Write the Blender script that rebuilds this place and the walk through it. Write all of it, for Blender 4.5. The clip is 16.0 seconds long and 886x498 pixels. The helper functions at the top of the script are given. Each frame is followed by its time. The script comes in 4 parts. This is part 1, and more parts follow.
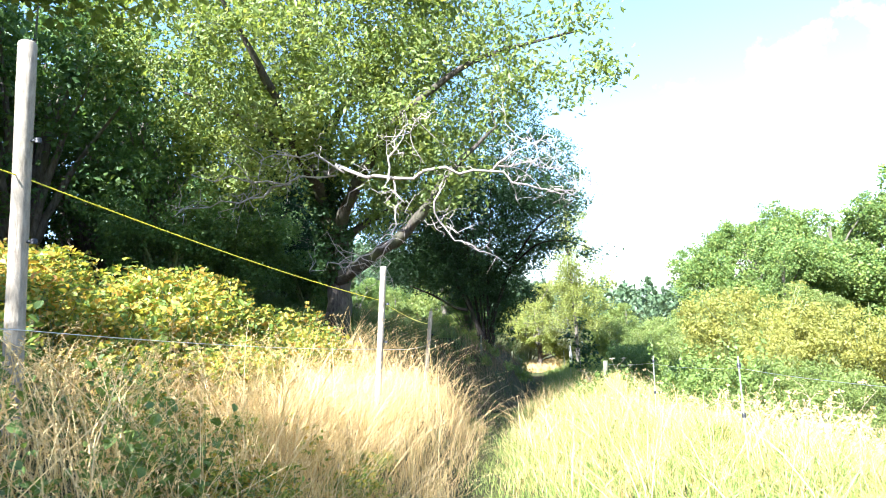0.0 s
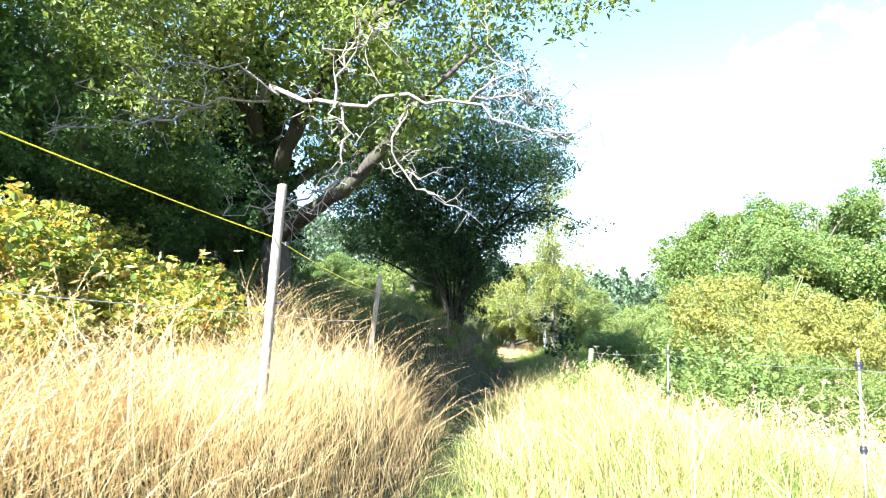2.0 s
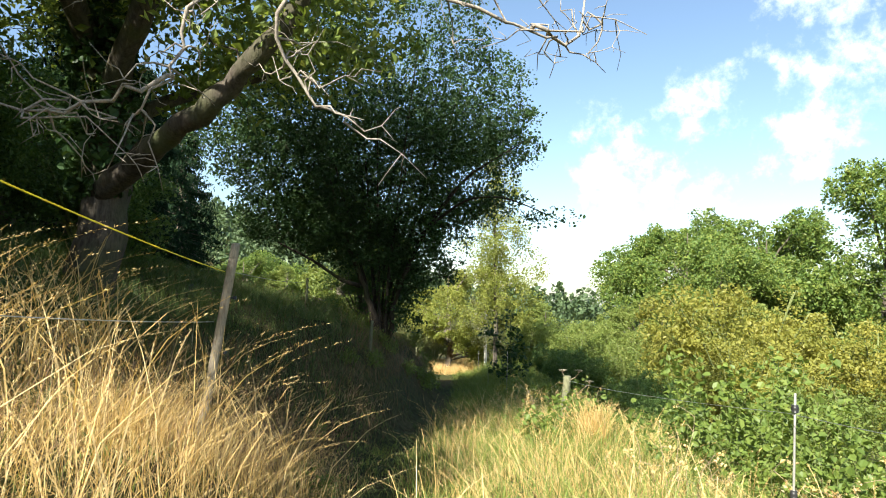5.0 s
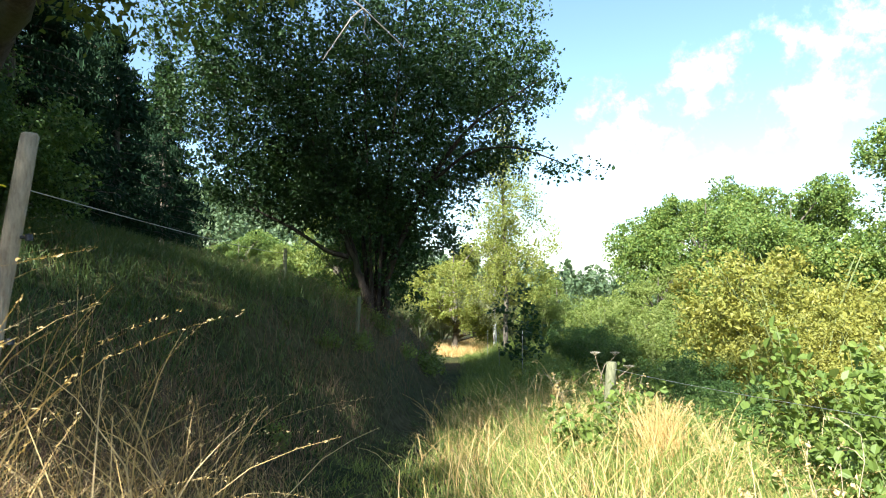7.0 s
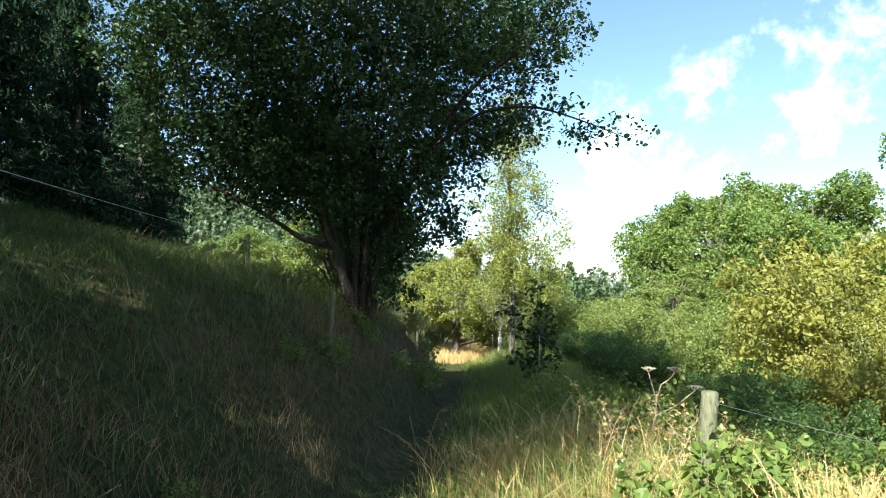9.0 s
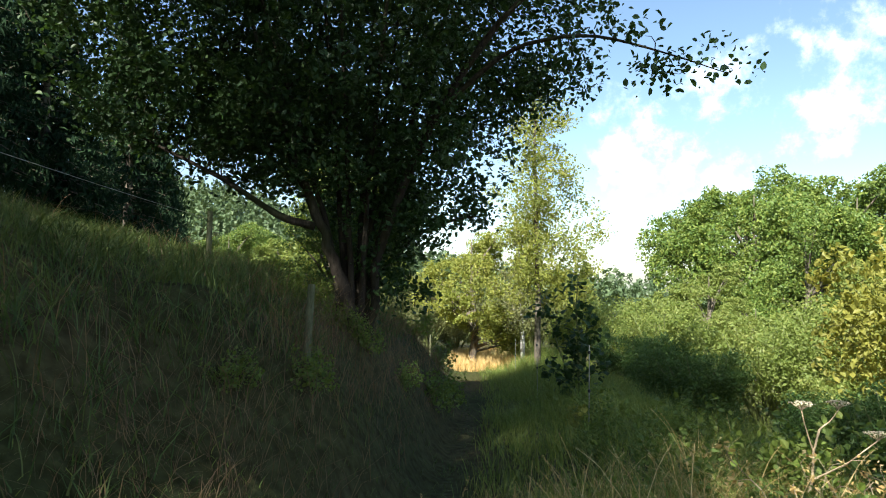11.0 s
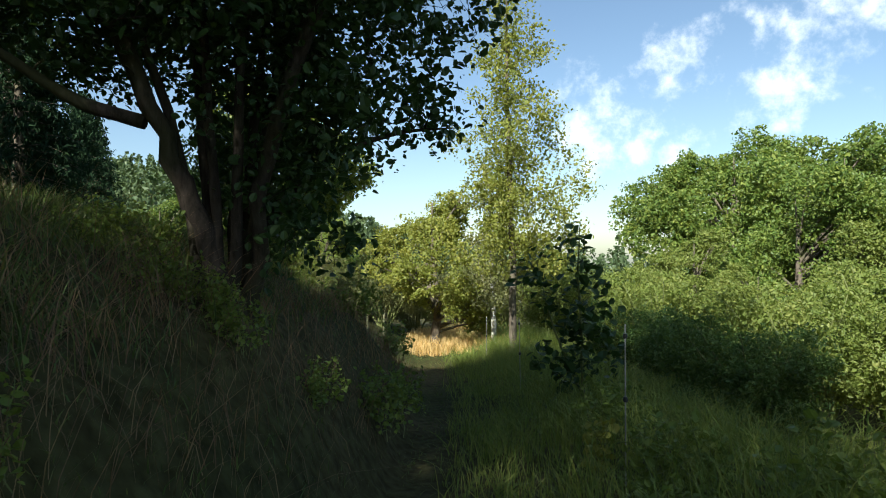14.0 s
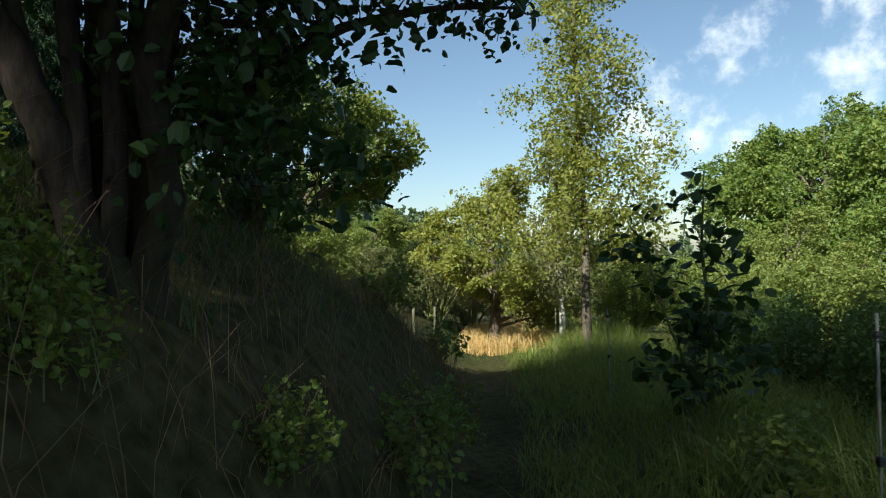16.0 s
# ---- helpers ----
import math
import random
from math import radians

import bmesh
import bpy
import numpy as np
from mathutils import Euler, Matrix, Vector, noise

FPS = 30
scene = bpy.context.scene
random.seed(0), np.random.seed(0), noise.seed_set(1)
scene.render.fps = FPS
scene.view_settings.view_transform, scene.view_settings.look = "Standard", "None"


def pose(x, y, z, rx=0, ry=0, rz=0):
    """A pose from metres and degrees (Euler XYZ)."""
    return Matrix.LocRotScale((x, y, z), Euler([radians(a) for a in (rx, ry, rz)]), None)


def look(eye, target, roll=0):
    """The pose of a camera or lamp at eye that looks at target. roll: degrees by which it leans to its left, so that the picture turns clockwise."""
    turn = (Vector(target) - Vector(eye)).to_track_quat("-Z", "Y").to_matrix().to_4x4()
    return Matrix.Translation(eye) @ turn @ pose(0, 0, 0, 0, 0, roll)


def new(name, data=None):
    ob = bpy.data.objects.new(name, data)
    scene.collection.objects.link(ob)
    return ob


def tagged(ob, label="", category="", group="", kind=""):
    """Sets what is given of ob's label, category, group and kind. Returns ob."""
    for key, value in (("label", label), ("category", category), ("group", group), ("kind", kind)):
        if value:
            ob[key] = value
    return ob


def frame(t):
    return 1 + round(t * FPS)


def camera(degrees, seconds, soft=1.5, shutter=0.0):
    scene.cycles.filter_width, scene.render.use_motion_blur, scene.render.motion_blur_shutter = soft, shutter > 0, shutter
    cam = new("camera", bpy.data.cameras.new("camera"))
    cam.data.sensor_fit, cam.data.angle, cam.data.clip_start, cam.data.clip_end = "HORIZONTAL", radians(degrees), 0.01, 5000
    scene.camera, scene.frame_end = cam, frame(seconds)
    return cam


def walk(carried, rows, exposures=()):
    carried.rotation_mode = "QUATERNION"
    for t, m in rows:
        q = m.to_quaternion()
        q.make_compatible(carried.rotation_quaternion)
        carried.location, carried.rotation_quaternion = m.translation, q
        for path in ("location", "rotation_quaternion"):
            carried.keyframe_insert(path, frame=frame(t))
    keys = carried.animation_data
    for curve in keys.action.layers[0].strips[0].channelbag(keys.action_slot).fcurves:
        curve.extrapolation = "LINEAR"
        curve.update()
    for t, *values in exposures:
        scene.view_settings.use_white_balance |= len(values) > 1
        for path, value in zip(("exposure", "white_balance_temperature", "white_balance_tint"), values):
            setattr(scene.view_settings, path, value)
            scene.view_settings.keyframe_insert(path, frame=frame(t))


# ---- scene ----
cam = camera(68.1, 16.0, soft=1.0, shutter=0.12)
METRES, EYE, TILT, LEAN, TURN = 20.0, 1.5, 2.5, 0.0, 0.0
ROWS = [
    (0.0, 0.0, 0.0, 0.0, 0.21, 2.84, 4.17),
    (0.5, 0.002, 0.0304, -0.0046, -0.57, 2.56, 4.2),
    (1.0, 0.0043, 0.0633, -0.0086, 1.47, 3.62, 3.81),
    (1.5, 0.0104, 0.0939, -0.0127, -0.06, 2.75, 3.39),
    (2.0, 0.0135, 0.1262, -0.0172, -1.92, 1.19, 1.46),
    (2.5, 0.0161, 0.1592, -0.0202, -4.48, 0.85, 0.23),
    (3.0, 0.0174, 0.1919, -0.0249, -6.5, 1.29, -0.45),
    (3.5, 0.02, 0.2244, -0.0284, -8.51, 1.23, -2.01),
    (4.0, 0.022, 0.2569, -0.0307, -8.39, 1.35, -2.0),
    (6.5, 0.0465, 0.4021, -0.0435, -6.1, 2.95, 0.43),
    (7.0, 0.05, 0.4331, -0.0482, -6.91, 0.38, 0.07),
    (7.5, 0.0549, 0.4649, -0.0512, -8.58, -1.09, -0.27),
    (8.0, 0.058, 0.4964, -0.0553, -8.73, -1.16, -0.05),
    (8.5, 0.0628, 0.5265, -0.0574, -8.42, -0.86, -0.21),
    (9.0, 0.0654, 0.557, -0.0607, -6.9, 0.62, -0.17),
    (11.5, 0.0776, 0.7149, -0.0748, -5.81, 0.76, -0.17),
    (12.0, 0.0812, 0.7441, -0.0784, -6.29, 0.79, -0.25),
    (12.5, 0.0855, 0.7726, -0.0813, -7.86, 0.18, -0.37),
    (13.0, 0.0897, 0.8024, -0.0857, -8.7, -0.31, 0.45),
    (13.5, 0.0967, 0.8308, -0.0899, -9.9, -1.46, 0.38),
    (14.0, 0.1028, 0.863, -0.0938, -9.12, -1.14, 0.54),
    (14.5, 0.1083, 0.8918, -0.0963, -9.01, -0.9, 0.81),
    (15.0, 0.1111, 0.9224, -0.1022, -7.48, -0.83, 1.67),
    (15.5, 0.1154, 0.9521, -0.1065, -7.37, -1.31, 1.75),
    (16.0, 0.1188, 0.9849, -0.1108, -4.28, -1.47, 1.78),
]
walk(cam, [(t, pose(0, 0, EYE, TILT, LEAN, TURN) @ pose(METRES * x, METRES * y, METRES * z, 90 + pitch, roll, yaw)) for t, x, y, z, yaw, pitch, roll in ROWS],
     exposures=[(0.0, 2.85, 5300, 13), (2.4, 2.87, 5300, 13), (3.0, 2.6, 5700, 11), (3.6, 1.85, 6250, 7), (4.2, 1.58, 6450, 5), (6.4, 2.1, 6000, 5), (8.0, 2.0, 5700, 5), (9.2, 1.85, 5800, 5),
                (12.0, 1.62, 6300, 6), (14.0, 1.22, 6200, 3), (16.0, 0.95, 6200, 2)])

# ---- sky and sun ----
SUN_FROM = Vector((-0.43, -0.63, 0.643)).normalized()
world = bpy.data.worlds.new("sky")
scene.world = world
world.use_nodes = True
wn, wl = world.node_tree.nodes, world.node_tree.links
wn.clear()
sky = wn.new("ShaderNodeTexSky")
sky.sky_type, sky.sun_disc = "NISHITA", False
sky.sun_elevation = math.asin(SUN_FROM.z)
sky.sun_rotation = math.atan2(SUN_FROM.x, SUN_FROM.y)
sky.air_density, sky.dust_density, sky.ozone_density = 1.0, 1.0, 0.6
coord = wn.new("ShaderNodeTexCoord")
# small fair-weather clouds: azimuth east of the walk, elevation, half width (degrees)
CLOUDS = [(31.8, 15.5, 3.0), (35.8, 19.2, 2.4), (29.0, 17.2, 2.2), (40.0, 16.0, 4.0), (39.0, 22.5, 4.5), (23.5, 11.5, 4.5),
          (43.0, 18.5, 2.6), (29.0, 11.5, 4.0), (35.0, 13.0, 3.4), (52.0, 15.0, 5.0), (-70.0, 24.0, 6.0), (120.0, 18.0, 7.0), (75.0, 26.0, 7.0)]
last = None
for az, el, half in CLOUDS:
    a, e = radians(az), radians(el)
    dot = wn.new("ShaderNodeVectorMath")
    dot.operation = "DOT_PRODUCT"
    wl.new(coord.outputs["Generated"], dot.inputs[0])
    dot.inputs[1].default_value = (math.sin(a) * math.cos(e), math.cos(a) * math.cos(e), math.sin(e))
    ramp = wn.new("ShaderNodeMapRange")
    ramp.interpolation_type = "SMOOTHSTEP"
    wl.new(dot.outputs["Value"], ramp.inputs["Value"])
    ramp.inputs["From Min"].default_value, ramp.inputs["From Max"].default_value = math.cos(radians(1.8 * half)), 1.0
    if last is None:
        last = ramp.outputs["Result"]
    else:
        top = wn.new("ShaderNodeMath")
        top.operation = "MAXIMUM"
        wl.new(last, top.inputs[0]), wl.new(ramp.outputs["Result"], top.inputs[1])
        last = top.outputs["Value"]
puff = wn.new("ShaderNodeTexNoise")
puff.inputs["Scale"].default_value, puff.inputs["Detail"].default_value, puff.inputs["Roughness"].default_value = 16.0, 8.0, 0.62
wl.new(coord.outputs["Generated"], puff.inputs["Vector"])
edge = wn.new("ShaderNodeMath")
edge.operation = "MULTIPLY_ADD"
edge.inputs[1].default_value = 0.25
wl.new(last, edge.inputs[0]), wl.new(puff.outputs["Fac"], edge.inputs[2])
cover = wn.new("ShaderNodeMapRange")
cover.interpolation_type = "SMOOTHSTEP"
cover.inputs["From Min"].default_value, cover.inputs["From Max"].default_value, cover.inputs["To Max"].default_value = 0.66, 0.98, 0.75
wl.new(edge.outputs["Value"], cover.inputs["Value"])
blend = wn.new("ShaderNodeMix")
blend.data_type = "RGBA"
wl.new(cover.outputs["Result"], blend.inputs["Factor"])
wl.new(sky.outputs["Color"], blend.inputs[6])
blend.inputs[7].default_value = (10.0, 10.0, 10.3, 1)
glow = wn.new("ShaderNodeBackground")
glow.inputs["Strength"].default_value = 0.072
wl.new(blend.outputs[2], glow.inputs["Color"])
wl.new(glow.outputs["Background"], wn.new("ShaderNodeOutputWorld").inputs["Surface"])

sun = new("sun", bpy.data.lights.new("sun", "SUN"))
sun.data.energy, sun.data.angle, sun.data.color = 5.0, radians(0.6), (1.0, 0.93, 0.82)
sun.matrix_world = look((0, 0, 30), Vector((0, 0, 30)) - SUN_FROM)


# ---- materials ----
def principled(name, rough=0.7, spec=0.3):
    m = bpy.data.materials.new(name)
    m.use_nodes = True
    b = m.node_tree.nodes["Principled BSDF"]
    b.inputs["Roughness"].default_value, b.inputs["Specular IOR Level"].default_value = rough, spec
    return m, m.node_tree.nodes, m.node_tree.links, b


def colour_ramp(nodes, stops):
    r = nodes.new("ShaderNodeValToRGB")
    while len(r.color_ramp.elements) < len(stops):
        r.color_ramp.elements.new(0.5)
    for el, (p, c) in zip(r.color_ramp.elements, stops):
        el.position, el.color = p, (*c, 1)
    return r


def leaf_material(name, stops, translucent=0.35, rough=0.5, patch=0.6):
    """Leaves: each has its own colour, with drifts over the plant, and lets some light through."""
    m, n, l, b = principled(name, rough, 0.35 if rough < 0.7 else 0.08)
    geo, pos = n.new("ShaderNodeNewGeometry"), n.new("ShaderNodeTexNoise")
    pos.inputs["Scale"].default_value, pos.inputs["Detail"].default_value = 1.1, 4.0
    l.new(geo.outputs["Position"], pos.inputs["Vector"])
    mixv = n.new("ShaderNodeMix")
    mixv.inputs[0].default_value = patch
    l.new(geo.outputs["Random Per Island"], mixv.inputs[2]), l.new(pos.outputs["Fac"], mixv.inputs[3])
    r = colour_ramp(n, [(p, (c[0], c[1], c[2] * 1.3)) for p, c in stops])
    l.new(mixv.outputs[0], r.inputs["Fac"])
    l.new(r.outputs["Color"], b.inputs["Base Color"])
    tr = n.new("ShaderNodeBsdfTranslucent")
    warm = n.new("ShaderNodeMix")
    warm.data_type, warm.blend_type = "RGBA", "MULTIPLY"
    warm.inputs[0].default_value = 1.0
    warm.inputs[7].default_value = (1.4, 1.3, 0.66, 1)
    l.new(r.outputs["Color"], warm.inputs[6]), l.new(warm.outputs[2], tr.inputs["Color"])
    mix = n.new("ShaderNodeMixShader")
    mix.inputs["Fac"].default_value = translucent
    l.new(b.outputs["BSDF"], mix.inputs[1]), l.new(tr.outputs["BSDF"], mix.inputs[2])
    l.new(mix.outputs["Shader"], n["Material Output"].inputs["Surface"])
    return m


def bark_material(name, dark, light, scale=6.0, moss=0.0, bump=0.6):
    m, n, l, b = principled(name, 0.9, 0.15)
    tc, mp = n.new("ShaderNodeTexCoord"), n.new("ShaderNodeMapping")
    mp.inputs["Scale"].default_value = (scale, scale, scale * 0.22)
    l.new(tc.outputs["Object"], mp.inputs["Vector"])
    ridges, stain = n.new("ShaderNodeTexNoise"), n.new("ShaderNodeTexNoise")
    ridges.inputs["Scale"].default_value, ridges.inputs["Detail"].default_value, ridges.inputs["Roughness"].default_value = 4.0, 8.0, 0.7
    stain.inputs["Scale"].default_value, stain.inputs["Detail"].default_value = 1.6, 4.0
    l.new(mp.outputs["Vector"], ridges.inputs["Vector"]), l.new(tc.outputs["Object"], stain.inputs["Vector"])
    r = colour_ramp(n, [(0.3, dark), (0.7, light)])
    l.new(ridges.outputs["Fac"], r.inputs["Fac"])
    over = n.new("ShaderNodeMix")
    over.data_type = "RGBA"
    over.inputs[7].default_value = (0.07, 0.085, 0.03, 1)
    amount = n.new("ShaderNodeMapRange")
    amount.inputs["From Min"].default_value, amount.inputs["From Max"].default_value, amount.inputs["To Max"].default_value = 0.45, 0.7, moss
    l.new(stain.outputs["Fac"], amount.inputs["Value"]), l.new(amount.outputs["Result"], over.inputs[0])
    l.new(r.outputs["Color"], over.inputs[6]), l.new(over.outputs[2], b.inputs["Base Color"])
    bp = n.new("ShaderNodeBump")
    bp.inputs["Strength"].default_value, bp.inputs["Distance"].default_value = bump, 0.02
    l.new(ridges.outputs["Fac"], bp.inputs["Height"]), l.new(bp.outputs["Normal"], b.inputs["Normal"])
    return m


def plain_material(name, colour, rough=0.6, metal=0.0, vary=0.25):
    m, n, l, b = principled(name, rough)
    b.inputs["Metallic"].default_value = metal
    tc, ns = n.new("ShaderNodeTexCoord"), n.new("ShaderNodeTexNoise")
    ns.inputs["Scale"].default_value, ns.inputs["Detail"].default_value = 14.0, 5.0
    l.new(tc.outputs["Object"], ns.inputs["Vector"])
    lo, hi = [c * (1 - vary) for c in colour], [min(1, c * (1 + vary)) for c in colour]
    r = colour_ramp(n, [(0.3, lo), (0.7, hi)])
    l.new(ns.outputs["Fac"], r.inputs["Fac"]), l.new(r.outputs["Color"], b.inputs["Base Color"])
    return m


OAK = leaf_material("oak_leaves", [(0.2, (0.05, 0.10, 0.016)), (0.5, (0.12, 0.18, 0.028)), (0.8, (0.23, 0.265, 0.045))], 0.35)
# Leaf green darkened for the clump tree's shade; ivy and sapling share it.
SHADE = leaf_material("shaded_broad_leaves", [(0.0, (0.02, 0.045, 0.012)), (0.6, (0.038, 0.078, 0.017)), (1.0, (0.085, 0.13, 0.025))], 0.28)
HEDGE = leaf_material("hedge_leaves", [(0.1, (0.035, 0.08, 0.018)), (0.5, (0.075, 0.135, 0.026)), (0.9, (0.15, 0.205, 0.038))], 0.35)
ASH = leaf_material("pale_leaves", [(0.1, (0.08, 0.125, 0.022)), (0.5, (0.165, 0.215, 0.038)), (0.9, (0.30, 0.31, 0.075))], 0.45)
BIRCH = leaf_material("birch_leaves", [(0.1, (0.12, 0.16, 0.025)), (0.5, (0.22, 0.25, 0.042)), (0.9, (0.36, 0.34, 0.065))], 0.45)
OLIVE = leaf_material("willow_leaves", [(0.0, (0.09, 0.11, 0.03)), (0.5, (0.15, 0.165, 0.05)), (1.0, (0.25, 0.22, 0.075))], 0.4)
YELLOW = leaf_material("yellowing_leaves", [(0.1, (0.14, 0.17, 0.028)), (0.5, (0.24, 0.24, 0.038)), (0.9, (0.38, 0.33, 0.055))], 0.45, 0.5, 0.75)
SPRUCE = leaf_material("spruce_needles", [(0.0, (0.010, 0.022, 0.010)), (0.6, (0.022, 0.045, 0.016)), (1.0, (0.045, 0.07, 0.02))], 0.1, 0.9)
BRAMBLE = leaf_material("bramble_leaves", [(0.0, (0.045, 0.11, 0.02)), (0.38, (0.16, 0.21, 0.024)), (0.62, (0.36, 0.33, 0.034)), (0.82, (0.42, 0.24, 0.034)), (0.95, (0.30, 0.07, 0.02))], 0.4, 0.5, 0.35)
WEED = leaf_material("weed_leaves", [(0.0, (0.06, 0.11, 0.02)), (0.6, (0.15, 0.205, 0.032)), (1.0, (0.28, 0.30, 0.06))], 0.4)
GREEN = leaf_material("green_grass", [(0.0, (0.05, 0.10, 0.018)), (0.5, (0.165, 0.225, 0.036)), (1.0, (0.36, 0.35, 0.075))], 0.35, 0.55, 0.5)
# Lush meadow green, darkened to carry the shade of slope and path.
SHADED_GREEN = leaf_material("shaded_green_grass", [(0.1, (0.03, 0.06, 0.012)), (0.5, (0.075, 0.115, 0.022)), (0.95, (0.18, 0.19, 0.05))], 0.3, 0.55, 0.5)
STRAW = leaf_material("dry_grass", [(0.0, (0.33, 0.20, 0.052)), (0.45, (0.56, 0.39, 0.12)), (1.0, (0.75, 0.61, 0.27))], 0.3, 0.6, 0.4)
# Dry brown grass, its colour also darkened for the trees' shade.
SHADED_BROWN = leaf_material("shaded_brown_grass", [(0.0, (0.085, 0.05, 0.024)), (0.5, (0.18, 0.11, 0.05)), (1.0, (0.33, 0.23, 0.10))], 0.25, 0.6, 0.4)
FAR = leaf_material("far_trees", [(0.0, (0.04, 0.07, 0.025)), (0.6, (0.08, 0.12, 0.04)), (1.0, (0.15, 0.18, 0.06))], 0.2)
# Bark taken down near black: the clump tree's shade is in the colour.
SHADED_BARK = bark_material("shaded_bark", (0.014, 0.011, 0.009), (0.06, 0.048, 0.038), 7.0, 0.4)
BARK = bark_material("grey_brown_bark", (0.05, 0.04, 0.03), (0.19, 0.16, 0.125), 6.0, 0.5)
# Furrowed bark, darker than BARK to hold the old trunk's shade.
SHADED_OLDBARK = bark_material("shaded_furrowed_bark", (0.025, 0.02, 0.016), (0.11, 0.092, 0.072), 6.0, 0.6, 0.9)
DEAD = bark_material("bleached_dead_wood", (0.15, 0.125, 0.10), (0.42, 0.37, 0.31), 14.0, 0.0)
WHITE = bark_material("white_birch_bark", (0.12, 0.11, 0.10), (0.72, 0.70, 0.66), 5.0, 0.0)
POST = bark_material("weathered_post_wood", (0.19, 0.155, 0.11), (0.42, 0.36, 0.27), 18.0, 0.25, 0.8)
MOSSY = bark_material("mossy_old_wood", (0.09, 0.09, 0.05), (0.22, 0.22, 0.13), 14.0, 0.9, 0.9)
STEM = plain_material("dry_stem", (0.34, 0.26, 0.16), 0.8)
CANE = plain_material("green_cane", (0.13, 0.15, 0.05), 0.6)
TAPE = plain_material("yellow_fence_cord", (0.75, 0.66, 0.03), 0.5, 0.0, 0.12)
WIRE = plain_material("galvanised_wire", (0.55, 0.55, 0.53), 0.35, 0.9, 0.1)
ROD = plain_material("galvanised_rod", (0.30, 0.29, 0.26), 0.6, 0.4, 0.2)
PLASTIC = plain_material("black_insulator", (0.02, 0.02, 0.02), 0.4)
BERRY = plain_material("ripe_berries", (0.10, 0.008, 0.01), 0.3)
UMBEL = plain_material("dry_umbel", (0.45, 0.40, 0.28), 0.8)


def soil_material():
    m, n, l, b = principled("meadow_ground", 0.95, 0.1)
    geo = n.new("ShaderNodeNewGeometry")
    big, small = n.new("ShaderNodeTexNoise"), n.new("ShaderNodeTexNoise")
    big.inputs["Scale"].default_value, big.inputs["Detail"].default_value = 0.35, 6.0
    small.inputs["Scale"].default_value, small.inputs["Detail"].default_value = 9.0, 8.0
    l.new(geo.outputs["Position"], big.inputs["Vector"]), l.new(geo.outputs["Position"], small.inputs["Vector"])
    a = colour_ramp(n, [(0.3, (0.035, 0.05, 0.016)), (0.55, (0.075, 0.072, 0.028)), (0.75, (0.13, 0.10, 0.05))])
    c = colour_ramp(n, [(0.3, (0.35, 0.33, 0.28)), (0.7, (1.0, 1.0, 1.0))])
    l.new(big.outputs["Fac"], a.inputs["Fac"]), l.new(small.outputs["Fac"], c.inputs["Fac"])
    mul = n.new("ShaderNodeMix")
    mul.data_type, mul.blend_type = "RGBA", "MULTIPLY"
    mul.inputs[0].default_value = 1.0
    l.new(a.outputs["Color"], mul.inputs[6]), l.new(c.outputs["Color"], mul.inputs[7])
    l.new(mul.outputs[2], b.inputs["Base Color"])
    bp = n.new("ShaderNodeBump")
    bp.inputs["Strength"].default_value, bp.inputs["Distance"].default_value = 0.8, 0.05
    l.new(small.outputs["Fac"], bp.inputs["Height"]), l.new(bp.outputs["Normal"], b.inputs["Normal"])
    return m


SOIL = soil_material()
RNG = np.random.default_rng(7)


# ---- mesh helpers ----
def mesh_of(name, verts, faces, material, smooth=False):
    """A mesh from an array of vertices and one array of equal-sided faces."""
    me = bpy.data.meshes.new(name)
    verts, faces = np.asarray(verts, np.float32), np.asarray(faces, np.int32)
    k = faces.shape[1]
    me.vertices.add(len(verts))
    me.vertices.foreach_set("co", verts.ravel())
    me.loops.add(faces.size)
    me.loops.foreach_set("vertex_index", faces.ravel())
    me.polygons.add(len(faces))
    me.polygons.foreach_set("loop_start", np.arange(0, faces.size, k, dtype=np.int32))
    me.polygons.foreach_set("use_smooth", np.full(len(faces), smooth))
    me.update(calc_edges=True)
    me.materials.append(material)
    return me


def part_of(name, me, parent, label=""):
    ob = new(name, me)
    ob.parent = parent
    return tagged(ob, label) if label else ob


def thing(name, place, label, category, group="", kind=""):
    ob = new(name)
    ob.location = place
    ob.empty_display_size = 0.2
    return tagged(ob, label, category, group, kind)


def unit(v):
    return v / np.maximum(np.linalg.norm(v, axis=-1, keepdims=True), 1e-9)


